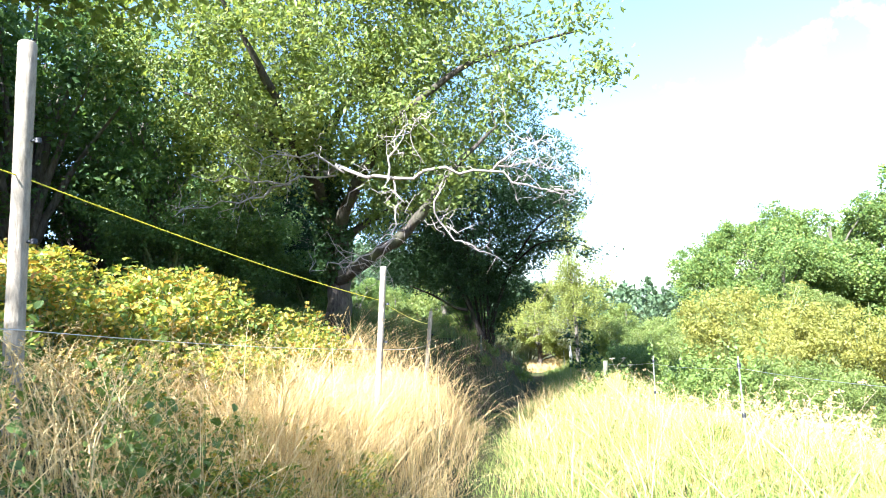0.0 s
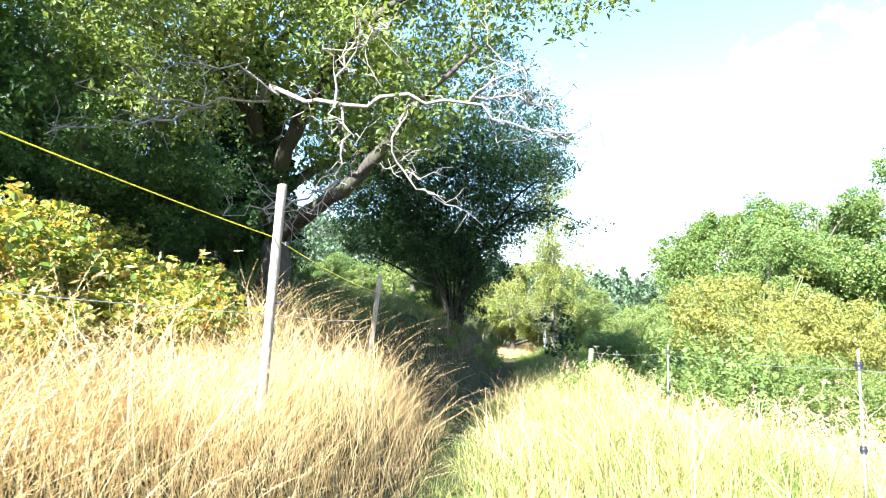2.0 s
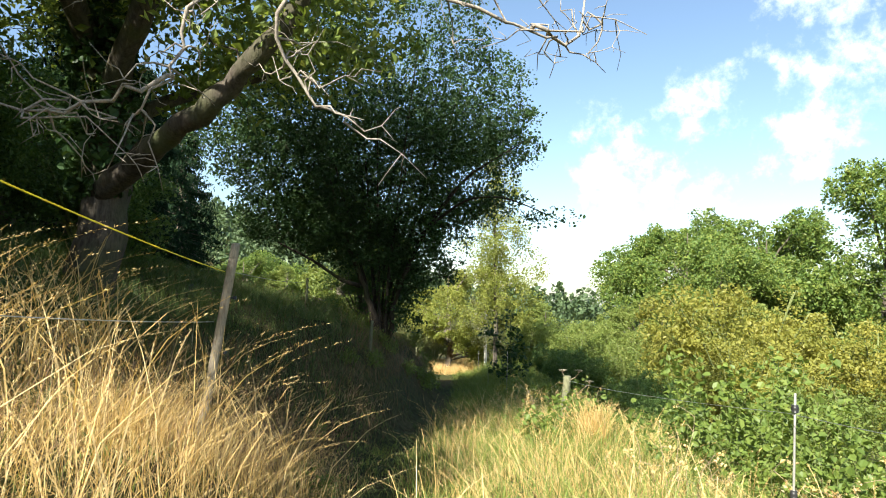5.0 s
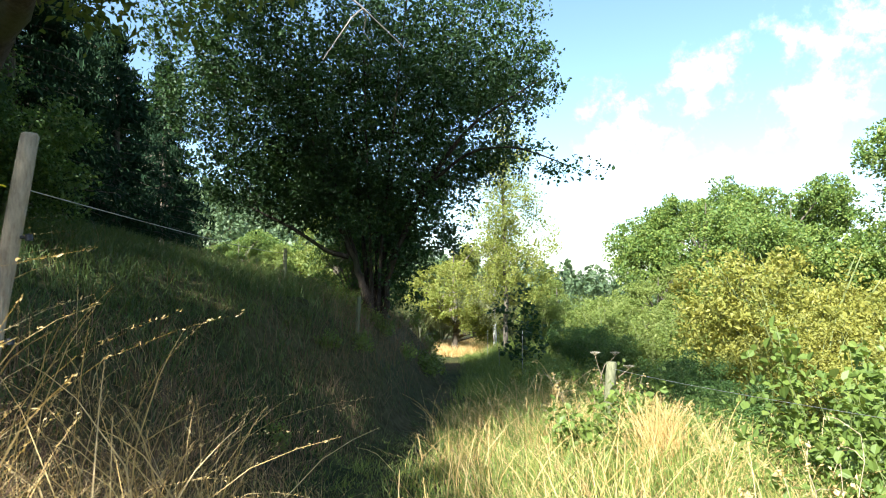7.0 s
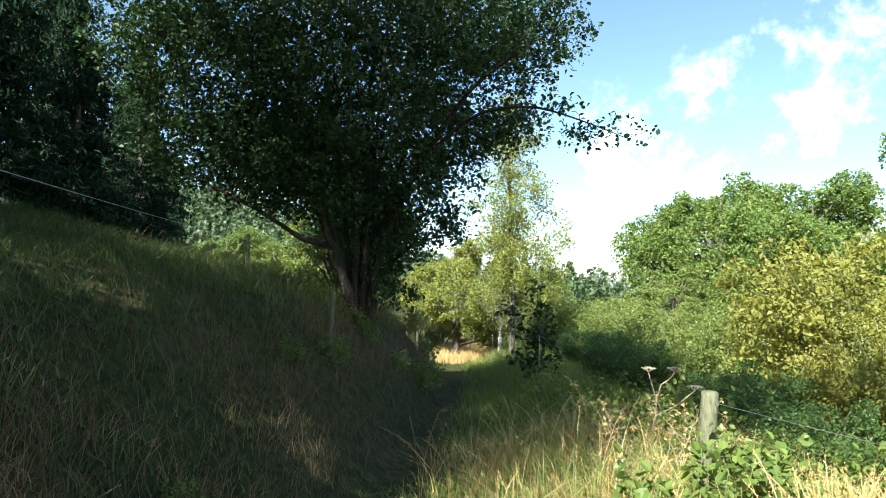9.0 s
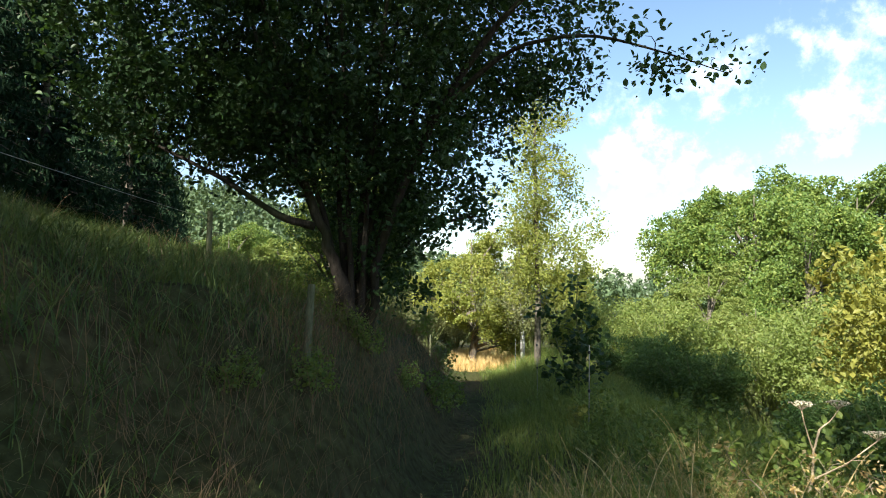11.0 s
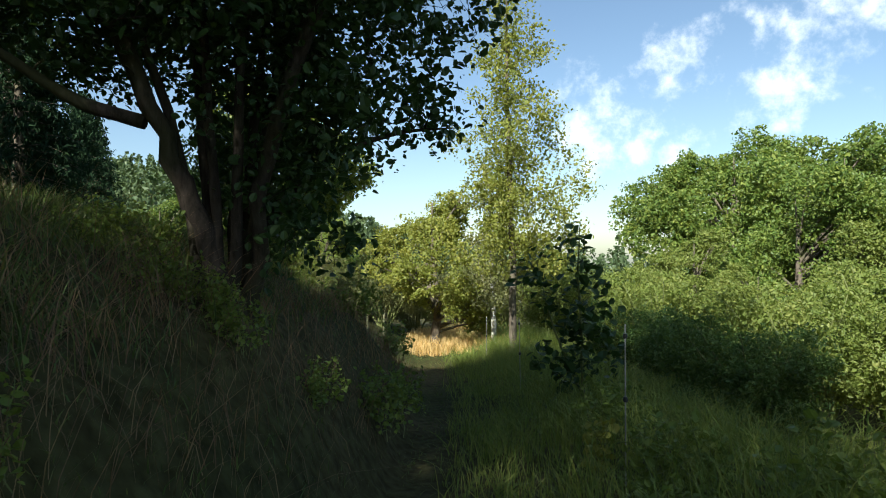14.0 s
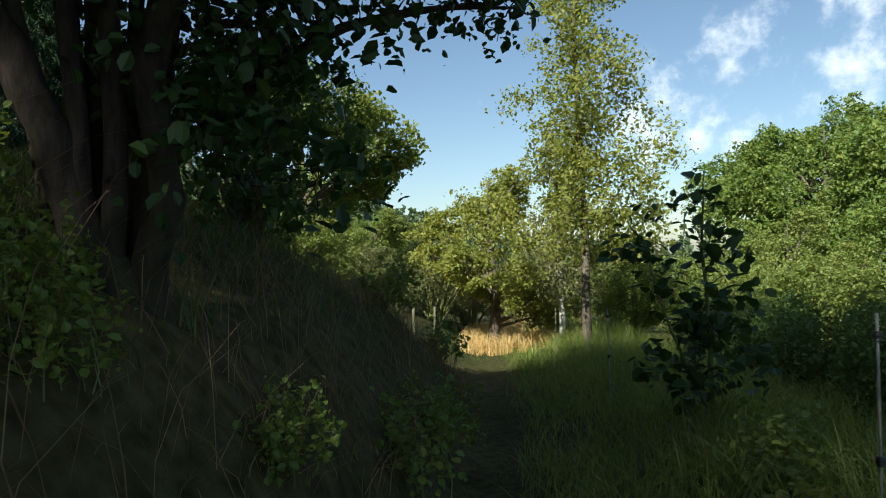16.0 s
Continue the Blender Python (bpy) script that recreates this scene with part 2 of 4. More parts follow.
def tubes(lines, sides=5):
    """Tapered round tubes: each line is (points (n,3), radii (n,)). Returns verts and quads."""
    vs, fs, at = [], [], 0
    ang = np.arange(sides) * 2 * np.pi / sides
    for pts, rad in lines:
        pts, rad = np.asarray(pts, float), np.asarray(rad, float)
        tan = unit(np.gradient(pts, axis=0))
        ref = np.where(np.abs(tan[:, 2:3]) > 0.9, np.array([[1.0, 0, 0]]), np.array([[0, 0, 1.0]]))
        if np.ptp(np.abs(tan[:, 2])) > 0 and np.any(np.abs(tan[:, 2]) > 0.9):
            ref = np.tile([[0.97, 0.26, 0.0]], (len(pts), 1))
        u = unit(np.cross(tan, ref))
        w = np.cross(tan, u)
        ring = pts[:, None] + rad[:, None, None] * (np.cos(ang)[None, :, None] * u[:, None] + np.sin(ang)[None, :, None] * w[:, None])
        vs.append(ring.reshape(-1, 3))
        n = len(pts)
        i, j = np.meshgrid(np.arange(n - 1), np.arange(sides), indexing="ij")
        a, b = at + i * sides + j, at + i * sides + (j + 1) % sides
        fs.append(np.stack([a, b, b + sides, a + sides], -1).reshape(-1, 4))
        vs.append(pts[[0, -1]])
        if sides % 2 == 0:
            for c in (0, n - 1):
                q = at + c * sides + np.arange(sides)
                mid = np.full(sides // 2, at + n * sides + (c > 0))
                fs.append(np.stack([q[0::2], q[1::2], np.roll(q, -2)[0::2], mid], -1))
        at += n * sides + 2
    return np.concatenate(vs), np.concatenate(fs)


def leaf_mesh(name, centres, size, material, flat=0.5, slim=0.55, fine=True, vary=0.35, aim=None):
    """Folded leaves, each with its own turn. flat: how far the blades lie level. aim: way that the tips point."""
    n = len(centres)
    d = RNG.normal(size=(n, 3))
    if aim is not None:
        d = d * 0.6 + aim
    d = unit(d)
    nrm = RNG.normal(size=(n, 3)) * (1 - flat)
    nrm[:, 2] += flat * 1.6
    side = unit(np.cross(d, nrm))
    up = np.cross(side, d)
    s = (size * (1 + vary * RNG.normal(size=n).clip(-1.6, 1.9)))[:, None]
    w, lift = s * slim, s * 0.13
    if fine:
        pts = [-0.5 * s * d, -0.18 * s * d + 0.42 * w * side + lift * up, 0.2 * s * d + 0.44 * w * side + lift * up, 0.5 * s * d,
               0.2 * s * d - 0.44 * w * side + lift * up, -0.18 * s * d - 0.42 * w * side + lift * up]
        face = np.array([[0, 1, 2, 3], [0, 3, 4, 5]])
    else:
        pts = [-0.5 * s * d, 0.5 * w * side + lift * up, 0.5 * s * d, -0.5 * w * side + lift * up]
        face = np.array([[0, 1, 2, 3]])
    k = len(pts)
    verts = np.stack([centres + p for p in pts], 1).reshape(-1, 3)
    faces = (np.arange(n)[:, None, None] * k + face[None]).reshape(-1, 4)
    return mesh_of(name, verts, faces, material)


def bend(a, b, sag, n=5, wob=0.06):
    """A bowed and slightly wandering line from a to b."""
    a, b = np.asarray(a, float), np.asarray(b, float)
    t = np.linspace(0, 1, n)[:, None]
    p = a + (b - a) * t
    p[:, 2] += (sag * 4 * t * (1 - t))[:, 0]
    p[1:-1] += RNG.normal(size=(n - 2, 3)) * wob * np.linalg.norm(b - a)
    return p


# ---- the ground ----
def path_x(y):
    return np.interp(y, [-60, 0, 6, 10, 13, 15, 18, 20, 22, 26, 30, 36, 41, 60, 400], [-7, -0.35, 0.08, 0.46, 0.8, 1.1, 1.72, 2.2, 2.62, 3.35, 4.0, 4.85, 5.5, 8, 40])


def path_z(y):
    return np.interp(y, [-60, 0, 20, 28, 34, 38, 46, 70, 130, 330, 900], [4.2, 0, -1.42, -1.86, -2.1, -2.22, -2.75, -4.2, -5.5, -6.0, -6.0])


def ground_z(x, y):
    x, y = np.asarray(x, float), np.asarray(y, float)
    d = x - path_x(y)
    left = np.interp(-d, [0, 0.32, 0.5, 0.72, 1.0, 1.4, 2.0, 3.1, 4.5, 7.4, 9.5, 30, 120, 400], [0, 0, 0.25, 0.72, 0.98, 1.08, 1.28, 1.98, 2.6, 3.45, 4.1, 6.3, 8, 10])
    right = np.interp(d, [0, 0.8, 1.6, 2.6, 3.4, 5.4, 12, 30, 100, 500], [0, 0.03, 0.16, 0.22, 0.0, -0.5, -1.0, -1.2, -2.0, -3.0])
    # the bank is steep by the first posts and leans back further along
    easy = np.interp(-d, [0, 0.5, 1.0, 1.5, 2.0], [0, 0.0, 0.24, 0.66, 1.22])
    left = np.where(-d < 2, left + (easy - left) * np.interp(y, [10.3, 13.3], [0, 1]), left)
    far_left = np.interp(y, [5, 14], [0.55, 1.0])
    left = np.where(-d > 2, 1.28 + (left - 1.28) * far_left, left)
    hill = 34 * np.exp(-((x + 70) / 75) ** 2) * np.interp(y, [110, 260, 900], [0, 1, 1])
    mound = np.interp(-d, [0.35, 0.8, 1.2, 1.8, 2.6, 5.0], [0, 0.72, 1.05, 0.8, 0.5, 0.1]) * np.interp(y, [16.3, 19.4, 27, 32], [0, 1, 1, 0])
    lower = np.interp(y, [26, 35, 60], [1.0, 0.55, 0.35])
    rough = 0.05 * np.sin(x * 2.1 + 1.3 * np.sin(y * 1.1)) * np.sin(y * 1.7 + x) + 0.025 * np.sin(5.1 * x + 2 * y) * np.sin(4.3 * y - x)
    return hill + mound + path_z(y) + np.where(d < 0, left * lower, right) + rough * np.interp(np.abs(d), [0.3, 1.2], [0.35, 1.0])


def spread(near, far, step, grow):
    out, s, v = [0.0], step, 0.0
    while v < far:
        s = step if v < near else s * grow
        v += s
        out.append(v)
    return np.array(out)


gx = spread(8, 700, 0.22, 1.12)
gx = np.concatenate([-gx[:0:-1], gx]) + 2.0
gy_f = spread(46, 900, 0.28, 1.10)
gy_b = spread(4, 200, 0.4, 1.25)
gy = np.concatenate([-gy_b[:0:-1], gy_f])
X, Y = np.meshgrid(gx, gy)
i, j = np.meshgrid(np.arange(len(gy) - 1), np.arange(len(gx) - 1), indexing="ij")
a = i * len(gx) + j
me = mesh_of("ground", np.stack([X, Y, ground_z(X, Y)], -1).reshape(-1, 3), np.stack([a, a + 1, a + 1 + len(gx), a + len(gx)], -1).reshape(-1, 4), SOIL, True)
tagged(new("ground", me), "sloping meadow ground with a trodden grass path", "ground", kind="structure")


# ---- grass ----
def scatter(n, x0, x1, y0, y1):
    return RNG.uniform(x0, x1, n), RNG.uniform(y0, y1, n)


def blade_mesh(name, x, y, height, width, lean, material, seed_head=0.0):
    """Curved blades rooted in the ground; with seed_head the tip widens into a plume."""
    n = len(x)
    az = RNG.uniform(0, 2 * np.pi, n)
    turn = RNG.uniform(0, 2 * np.pi, n)
    root = np.stack([x, y, ground_z(x, y) - 0.03], -1)
    out = np.stack([np.cos(az), np.sin(az), np.zeros(n)], -1)
    side = np.stack([np.cos(turn), np.sin(turn), np.zeros(n)], -1)
    up = np.array([0, 0, 1.0])
    if seed_head:
        ts, ws = [0, 0.4, 0.74, 0.88, 1.0], [0.8, 0.7, 0.5, 0.4, 0.2]
    else:
        ts, ws = [0, 0.38, 0.72, 1.0], [1.0, 0.9, 0.6, 0.08]
    rows = []
    for t, w in zip(ts, ws):
        c = root + (height * (t - 0.25 * lean * t ** 3))[:, None] * up + (height * lean * t ** 2.0)[:, None] * out
        rows += [c - side * (0.5 * w * width)[:, None], c + side * (0.5 * w * width)[:, None]]
    k = len(rows)
    verts = np.stack(rows, 1).reshape(-1, 3)
    face = np.array([[2 * q, 2 * q + 1, 2 * q + 3, 2 * q + 2] for q in range(len(ts) - 1)])
    faces = (np.arange(n)[:, None, None] * k + face[None]).reshape(-1, 4)
    if seed_head:
        # spikelets along the upper part of each stalk
        m = 24
        t = RNG.uniform(0.74, 1.0, (n, m))
        c = root[:, None] + (height[:, None] * (t - 0.25 * lean[:, None] * t ** 3))[..., None] * up + (height[:, None] * lean[:, None] * t ** 2.0)[..., None] * out[:, None]
        c = (c + RNG.normal(size=c.shape) * 0.0045).reshape(-1, 3)
        d = np.repeat(unit(out * lean[:, None] + up * 0.5), m, axis=0)
        d = unit(d + 0.45 * RNG.normal(size=d.shape))
        w = unit(np.cross(d, RNG.normal(size=d.shape)))
        q = np.stack([c - 0.007 * d, c + 0.0018 * w, c + 0.009 * d, c - 0.0018 * w], 1).reshape(-1, 3)
        faces = np.concatenate([faces, len(verts) + np.arange(len(q)).reshape(-1, 4)])
        verts = np.concatenate([verts, q])
    return mesh_of(name, verts, faces, material)


def patchy(x, y, scale, seed):
    """Slow waves that break a meadow into patches, 0 to 1."""
    s = seed * 1.7
    v = np.sin(x * scale + s) * np.cos(y * scale * 0.8 - s) + 0.6 * np.sin((x + y) * scale * 2.3 + 2 * s) + 0.4 * np.sin((x - y) * scale * 4.1 + s)
    return np.clip(0.5 + 0.3 * v, 0, 1)


def kept(x, y, chance):
    k = RNG.random(len(x)) < chance
    return x[k], y[k]


def sward(name, n, box, chance, height, width, lean, material, label, head=0.0):
    x, y = scatter(n, *box)
    # tufts: part of the blades gather round common roots
    m = n // 2
    src = RNG.integers(0, max(1, n // 40), m)
    x[:m], y[:m] = x[src] + RNG.normal(size=m) * 0.09, y[src] + RNG.normal(size=m) * 0.09
    x, y = kept(x, y, chance(x, y))
    h = height(x, y) * RNG.uniform(0.55, 1.25, len(x))
    w = width * RNG.uniform(0.6, 1.4, len(x))
    le = lean * RNG.uniform(0.2, 1.6, len(x))
    return tagged(new(name, blade_mesh(name, x, y, h, w, le, material, head)), label, "grass", kind="stuff")


def beside(x, y):
    return x - path_x(y)


def bank(x, y):
    return np.interp(beside(x, y), [-4.5, -2.6, -0.6, -0.12], [0.25, 1.0, 1.0, 0.0])


def verge(x, y):
    return np.interp(beside(x, y), [0.05, 0.6, 3.2, 4.5], [0.0, 1.0, 1.0, 0.2])


# trodden strip and slope: short green grass
def trodden(x, y):
    return np.interp(np.abs(beside(x, y)), [0.7, 1.2, 1.7], [1, 0.6, 0.1])


sward("path_grass", 44000, (-2.5, 3.5, 1.5, 18), trodden,
      lambda x, y: 0.07 + 0.07 * patchy(x, y, 1.1, 1), 0.006, 0.8, GREEN, "short yellow-green grass trodden along the path")
# The strip goes on here with the shade put into a darker green.
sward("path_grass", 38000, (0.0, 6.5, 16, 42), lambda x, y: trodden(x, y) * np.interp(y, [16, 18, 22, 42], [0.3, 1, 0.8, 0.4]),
      lambda x, y: 0.07 + 0.07 * patchy(x, y, 1.1, 1), 0.007, 0.8, SHADED_GREEN, "short green grass on the path, coloured darker for its shade")
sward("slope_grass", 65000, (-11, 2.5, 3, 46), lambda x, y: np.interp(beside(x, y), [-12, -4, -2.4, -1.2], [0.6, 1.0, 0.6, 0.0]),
      lambda x, y: 0.16 + 0.2 * patchy(x, y, 0.8, 2), 0.011, 0.8, SHADED_GREEN, "green meadow grass on the hillside, coloured darker for shade")
sward("verge_grass", 200000, (0.3, 9.5, 1.5, 44), lambda x, y: verge(x, y) * (0.35 + 0.65 * patchy(x, y, 0.9, 3)),
      lambda x, y: (0.27 + 0.17 * patchy(x, y, 0.9, 4)) * np.interp(beside(x, y), [0.7, 1.6], [0.85, 1.5]), 0.008, 0.75, GREEN, "tall green grass on the sunny verge")
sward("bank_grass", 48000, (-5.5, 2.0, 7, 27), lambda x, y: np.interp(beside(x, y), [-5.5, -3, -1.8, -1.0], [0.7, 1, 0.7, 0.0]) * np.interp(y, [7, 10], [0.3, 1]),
      lambda x, y: 0.2 + 0.18 * patchy(x, y, 0.9, 21), 0.009, 0.8, SHADED_GREEN, "lush green grass on the bank under the old tree, coloured darker for shade")
# dry tall grass
sward("bank_straw", 215000, (-5, 3.5, 1.2, 15), lambda x, y: bank(x, y) * (0.25 + 0.75 * patchy(x, y, 0.7, 5)) * np.interp(y, [10.2, 13.5], [1, 0.15]) * np.where(y > 3.6, np.interp(beside(x, y), [-2.3, -1.7], [0.2, 1.0]), np.interp(beside(x, y), [-1.0, -0.5], [0.25, 1.0])),
      lambda x, y: (0.36 + 0.26 * patchy(x, y, 0.8, 6)) * np.interp(y, [9, 12], [1, 0.7]) * np.interp(beside(x, y), [-2.4, -1.5, -1.0], [0.5, 0.75, 1.2]), 0.0030, 1.0, STRAW, "tall dry straw-coloured grass on the bank")
sward("bank_stalks", 13000, (-4, 3, 1.2, 14), lambda x, y: bank(x, y) * (0.1 + 0.9 * patchy(x, y, 0.9, 7)) * np.interp(y, [8.5, 11], [1, 0.2]),
      lambda x, y: (0.62 + 0.18 * patchy(x, y, 0.8, 8)) * np.interp(beside(x, y), [-2.4, -1.5, -1.0], [0.55, 0.8, 1.15]), 0.0055, 0.6, STRAW, "bleached grass stalks with drooping seed heads", 2.0)
sward("foreground_stalks", 500, (-1.8, 0.15, 8.6, 12.6), lambda x, y: bank(x, y),
      lambda x, y: 0.85 + 0.2 * patchy(x, y, 0.8, 22), 0.010, 0.75, STRAW, "tall pale grass stalks arching over the bank", 2.0)
sward("shaded_bank_grass", 92000, (-3, 5, 8.8, 30), lambda x, y: np.interp(beside(x, y), [-2.6, -1.5, -0.9, -0.4], [0.06, 1.0, 0.8, 0.0]) * (0.25 + 0.75 * patchy(x, y, 0.8, 9)) * np.interp(y, [8.8, 11, 16, 20], [0.3, 1, 1, 0.55]),
      lambda x, y: 0.36 + 0.28 * patchy(x, y, 0.8, 10), 0.0040, 0.95, SHADED_BROWN, "brown dry grass, coloured darker for the shade of the trees")
sward("verge_straw", 58000, (0.4, 6.5, 1.2, 20), lambda x, y: verge(x, y) * (0.2 + 0.8 * patchy(x, y, 0.8, 11)),
      lambda x, y: (0.26 + 0.16 * patchy(x, y, 0.9, 12)) * np.interp(beside(x, y), [0.7, 1.6], [0.9, 1.6]), 0.0038, 0.9, STRAW, "pale dry grass on the sunny verge")
sward("verge_stalks", 5000, (1.0, 6.5, 2.0, 19), lambda x, y: verge(x, y) * patchy(x, y, 0.9, 13),
      lambda x, y: 0.6 + 0.15 * patchy(x, y, 0.8, 14), 0.009, 0.55, STRAW, "dry grass stalks with seed heads on the verge", 2.0)
sward("clearing_straw", 20000, (3.0, 8.5, 35.2, 46), lambda x, y: np.interp(beside(x, y), [-1.0, -0.5, 1.5, 2.2], [0, 1, 1, 0.1]),
      lambda x, y: 0.3 + 0.2 * patchy(x, y, 0.8, 15), 0.016, 0.6, STRAW, "sunlit straw-coloured grass in a small clearing")


# ---- trees ----
def grow(stems, lobes, twigs, leaves, leaf, leaf_mat, bark, spread_r=0.35, shell=0.55, flat=0.5, fine=False, slim=0.6, thin=0.010, sides=4, droop=0.0, segments=5, min_z=-9, clump=0.0):
    """Meshes of a tree: one per stem, one of its branches, one of its leaves.
    stems: (points, radii). lobes: (x, y, z, rx, ry, rz) of the crown, filled by twigs that grow from the nearest wood.
    clump: radius of the rounded leaf clumps at the twig ends; 0 strings the leaves along the twigs."""
    made = []
    wood = []
    for pts, rad in stems:
        pts = np.asarray(pts, float)
        t0 = np.linspace(0, 1, len(pts))
        t1 = np.linspace(0, 1, len(pts) * 4)
        p = np.stack([np.interp(t1, t0, pts[:, c]) for c in range(3)], -1)
        for _ in range(3):
            p[1:-1] = (p[:-2] + p[1:-1] * 2 + p[2:]) / 4
        p[1:] += RNG.normal(size=p[1:].shape) * 0.25 * np.interp(t1[1:], t0, rad)[:, None] * np.array([1, 1, 0.2])
        r = np.interp(t1, t0, rad) * (1 + 0.06 * RNG.normal(size=len(t1)))
        made.append(("trunk", mesh_of("trunk", *tubes([(p, r)], 12), bark, True)))
        wood.append(np.column_stack([p, r])[len(p) // 4:])
    wood = np.concatenate(wood)
    lob = np.asarray(lobes, float)
    vol = lob[:, 3] * lob[:, 4] * lob[:, 5]
    pick = RNG.choice(len(lob), twigs, p=vol ** 0.75 / np.sum(vol ** 0.75))
    way = unit(RNG.normal(size=(twigs, 3)))
    rad = RNG.uniform(0, 1, twigs) ** (1 / 3) * (1 - shell) + shell * RNG.uniform(0.75, 1.0, twigs)
    ends = lob[pick, :3] + way * rad[:, None] * lob[pick, 3:]
    ends = ends[ends[:, 2] > min_z]
    far = np.min(np.linalg.norm(ends[:, None] - wood[None, ::3, :3], axis=-1), axis=1)
    ends = ends[np.argsort(far)]
    lines, tips = [], []
    for e in ends:
        gap = np.linalg.norm(wood[:, :3] - e, axis=1) + 0.8 * np.maximum(0, wood[:, 2] - e[2] + 0.3 * np.hypot(wood[:, 0] - e[0], wood[:, 1] - e[1]))
        k = int(np.argmin(gap))
        s = wood[k, :3]
        length = np.linalg.norm(e - s)
        if length < 0.12:
            tips.append(np.stack([s, e]))
            continue
        p = bend(s, e, (0.10 - droop) * length, segments, 0.05)
        r0 = min(wood[k, 3] * 0.75, thin * (0.8 + 1.1 * length))
        lines.append((p, np.linspace(r0, 0.003, segments)))
        wood = np.vstack([wood, np.column_stack([p[1:], np.linspace(r0, 0.004, segments)[1:]])])
        tips.append(p[-3:])
    if lines:
        made.append(("branchwork", mesh_of("branchwork", *tubes(lines, sides), bark, True)))
    if leaves:
        per = max(1, leaves // len(tips))
        cs = []
        for p in tips:
            if clump:
                way = RNG.normal(size=(per, 3)) + np.array([0, 0, 0.5])
                c = unit(way) * RNG.uniform(0.1, 1.0, (per, 1)) ** 0.5 * clump * RNG.uniform(0.6, 1.4) * np.array([1, 1, 0.8])
                cs.append(p[-1] + c)
                continue
            t = RNG.uniform(0, len(p) - 1, per)
            c = np.stack([np.interp(t, np.arange(len(p)), p[:, q]) for q in range(3)], -1)
            cs.append(c + RNG.normal(size=c.shape) * spread_r * np.array([1, 1, 0.7]))
        c = np.concatenate(cs)
        aim = np.array([0, 0, -0.7]) if droop else None
        made.append(("crown", leaf_mesh("crown", c, leaf, leaf_mat, flat, slim, fine, aim=aim)))
    return made


def plant(name, parts, x, y, label, category, group="", z=None, turn=0.0, scale=1.0):
    ob = thing(name, (x, y, float(ground_z(x, y)) - 0.05 if z is None else z), label, category, group)
    ob.rotation_euler, ob.scale = (0, 0, radians(turn)), (scale, scale, scale)
    for n, m in parts:
        p = part_of(n, m, ob)
        if n != "trunk":
            tagged(p, kind="stuff")
    return ob


# the big old tree up the bank, with an ivy-clad trunk and a long limb over the path
def old_tree():
    stems = [
        ([(0, 0, -0.6), (0.03, 0, 1.0), (0.0, 0, 2.2), (-0.3, 0.1, 4.0), (-0.5, 0.3, 6.2), (-0.4, 0.2, 9.0), (0.2, 0.3, 11.5)], [0.34, 0.25, 0.23, 0.18, 0.13, 0.08, 0.03]),
        ([(0.02, 0, 0.9), (0.7, -0.7, 1.25), (1.5, -1.5, 1.55), (2.15, -1.9, 2.1), (2.6, -1.9, 2.8), (3.6, -2.0, 3.6)], [0.15, 0.13, 0.11, 0.10, 0.07, 0.02]),
        ([(0, 0, 1.9), (0.6, -0.8, 2.8), (1.5, -1.6, 3.9), (3.2, -2.0, 5.0), (5.4, -2.0, 5.4)], [0.16, 0.13, 0.09, 0.05, 0.02]),
        ([(-0.1, 0, 2.6), (-0.4, -1.2, 3.6), (-0.6, -2.6, 4.6), (-1.2, -3.8, 6.0)], [0.14, 0.11, 0.08, 0.02]),
        ([(-0.3, 0.1, 4.0), (0.6, 0.6, 5.4), (2.0, 0.9, 7.0)], [0.12, 0.08, 0.02]),
        ([(0.05, 0.1, 1.7), (0.7, 0.5, 2.3), (1.6, 0.9, 2.7), (2.9, 1.4, 3.4)], [0.10, 0.08, 0.05, 0.015]),
        ([(-0.3, 0.0, 3.4), (-1.4, -0.6, 4.4), (-3.0, -1.0, 5.2)], [0.11, 0.08, 0.02]),
    ]
    lobes = [(-0.5, -0.2, 9.2, 2.7, 2.5, 1.8), (2.2, -0.6, 8.2, 2.1, 1.9, 1.5), (-2.5, 0.0, 8.8, 2.4, 2.4, 1.8), (0.2, -0.4, 6.9, 3.0, 2.6, 2.4), (2.6, -1.6, 4.6, 2.0, 1.5, 1.3), (4.9, -2.0, 4.9, 1.6, 1.2, 1.0), (1.2, -1.4, 3.5, 1.4, 1.1, 0.9), (2.4, -1.7, 2.6, 1.3, 0.9, 0.7),
             (-2.2, -1.2, 6.0, 2.4, 2.2, 2.2), (0.0, 0.0, 3.6, 0.9, 0.9, 1.6), (1.6, 0.4, 6.6, 2.4, 2.2, 1.8), (-1.5, 0.8, 4.4, 1.6, 1.6, 1.4), (-0.6, -2.8, 4.8, 1.6, 1.5, 1.4), (2.6, -1.9, 6.2, 2.2, 1.4, 1.2),
             (0.6, -2.2, 3.8, 1.3, 1.2, 0.7), (-0.9, -1.8, 3.5, 1.3, 1.2, 0.8), (2.0, -1.2, 3.6, 1.2, 1.0, 0.7), (-2.0, -0.6, 3.4, 1.3, 1.2, 0.9),
             (1.2, 0.7, 2.4, 1.1, 0.9, 0.5), (2.0, 1.0, 3.1, 1.2, 1.0, 0.6), (2.8, 1.4, 3.8, 1.2, 1.1, 0.7), (1.0, 0.5, 3.5, 1.2, 1.0, 0.8)]
    return plant("old_tree", grow(stems, lobes, 1900, 84000, 0.105, ASH, SHADED_OLDBARK, 0.2, 0.25, 0.4, False, 0.55), -2.4, 14.4,
                 "tall old tree with ivy-clad trunk and half-bare limbs", "tree", z=1.36)


old = old_tree()
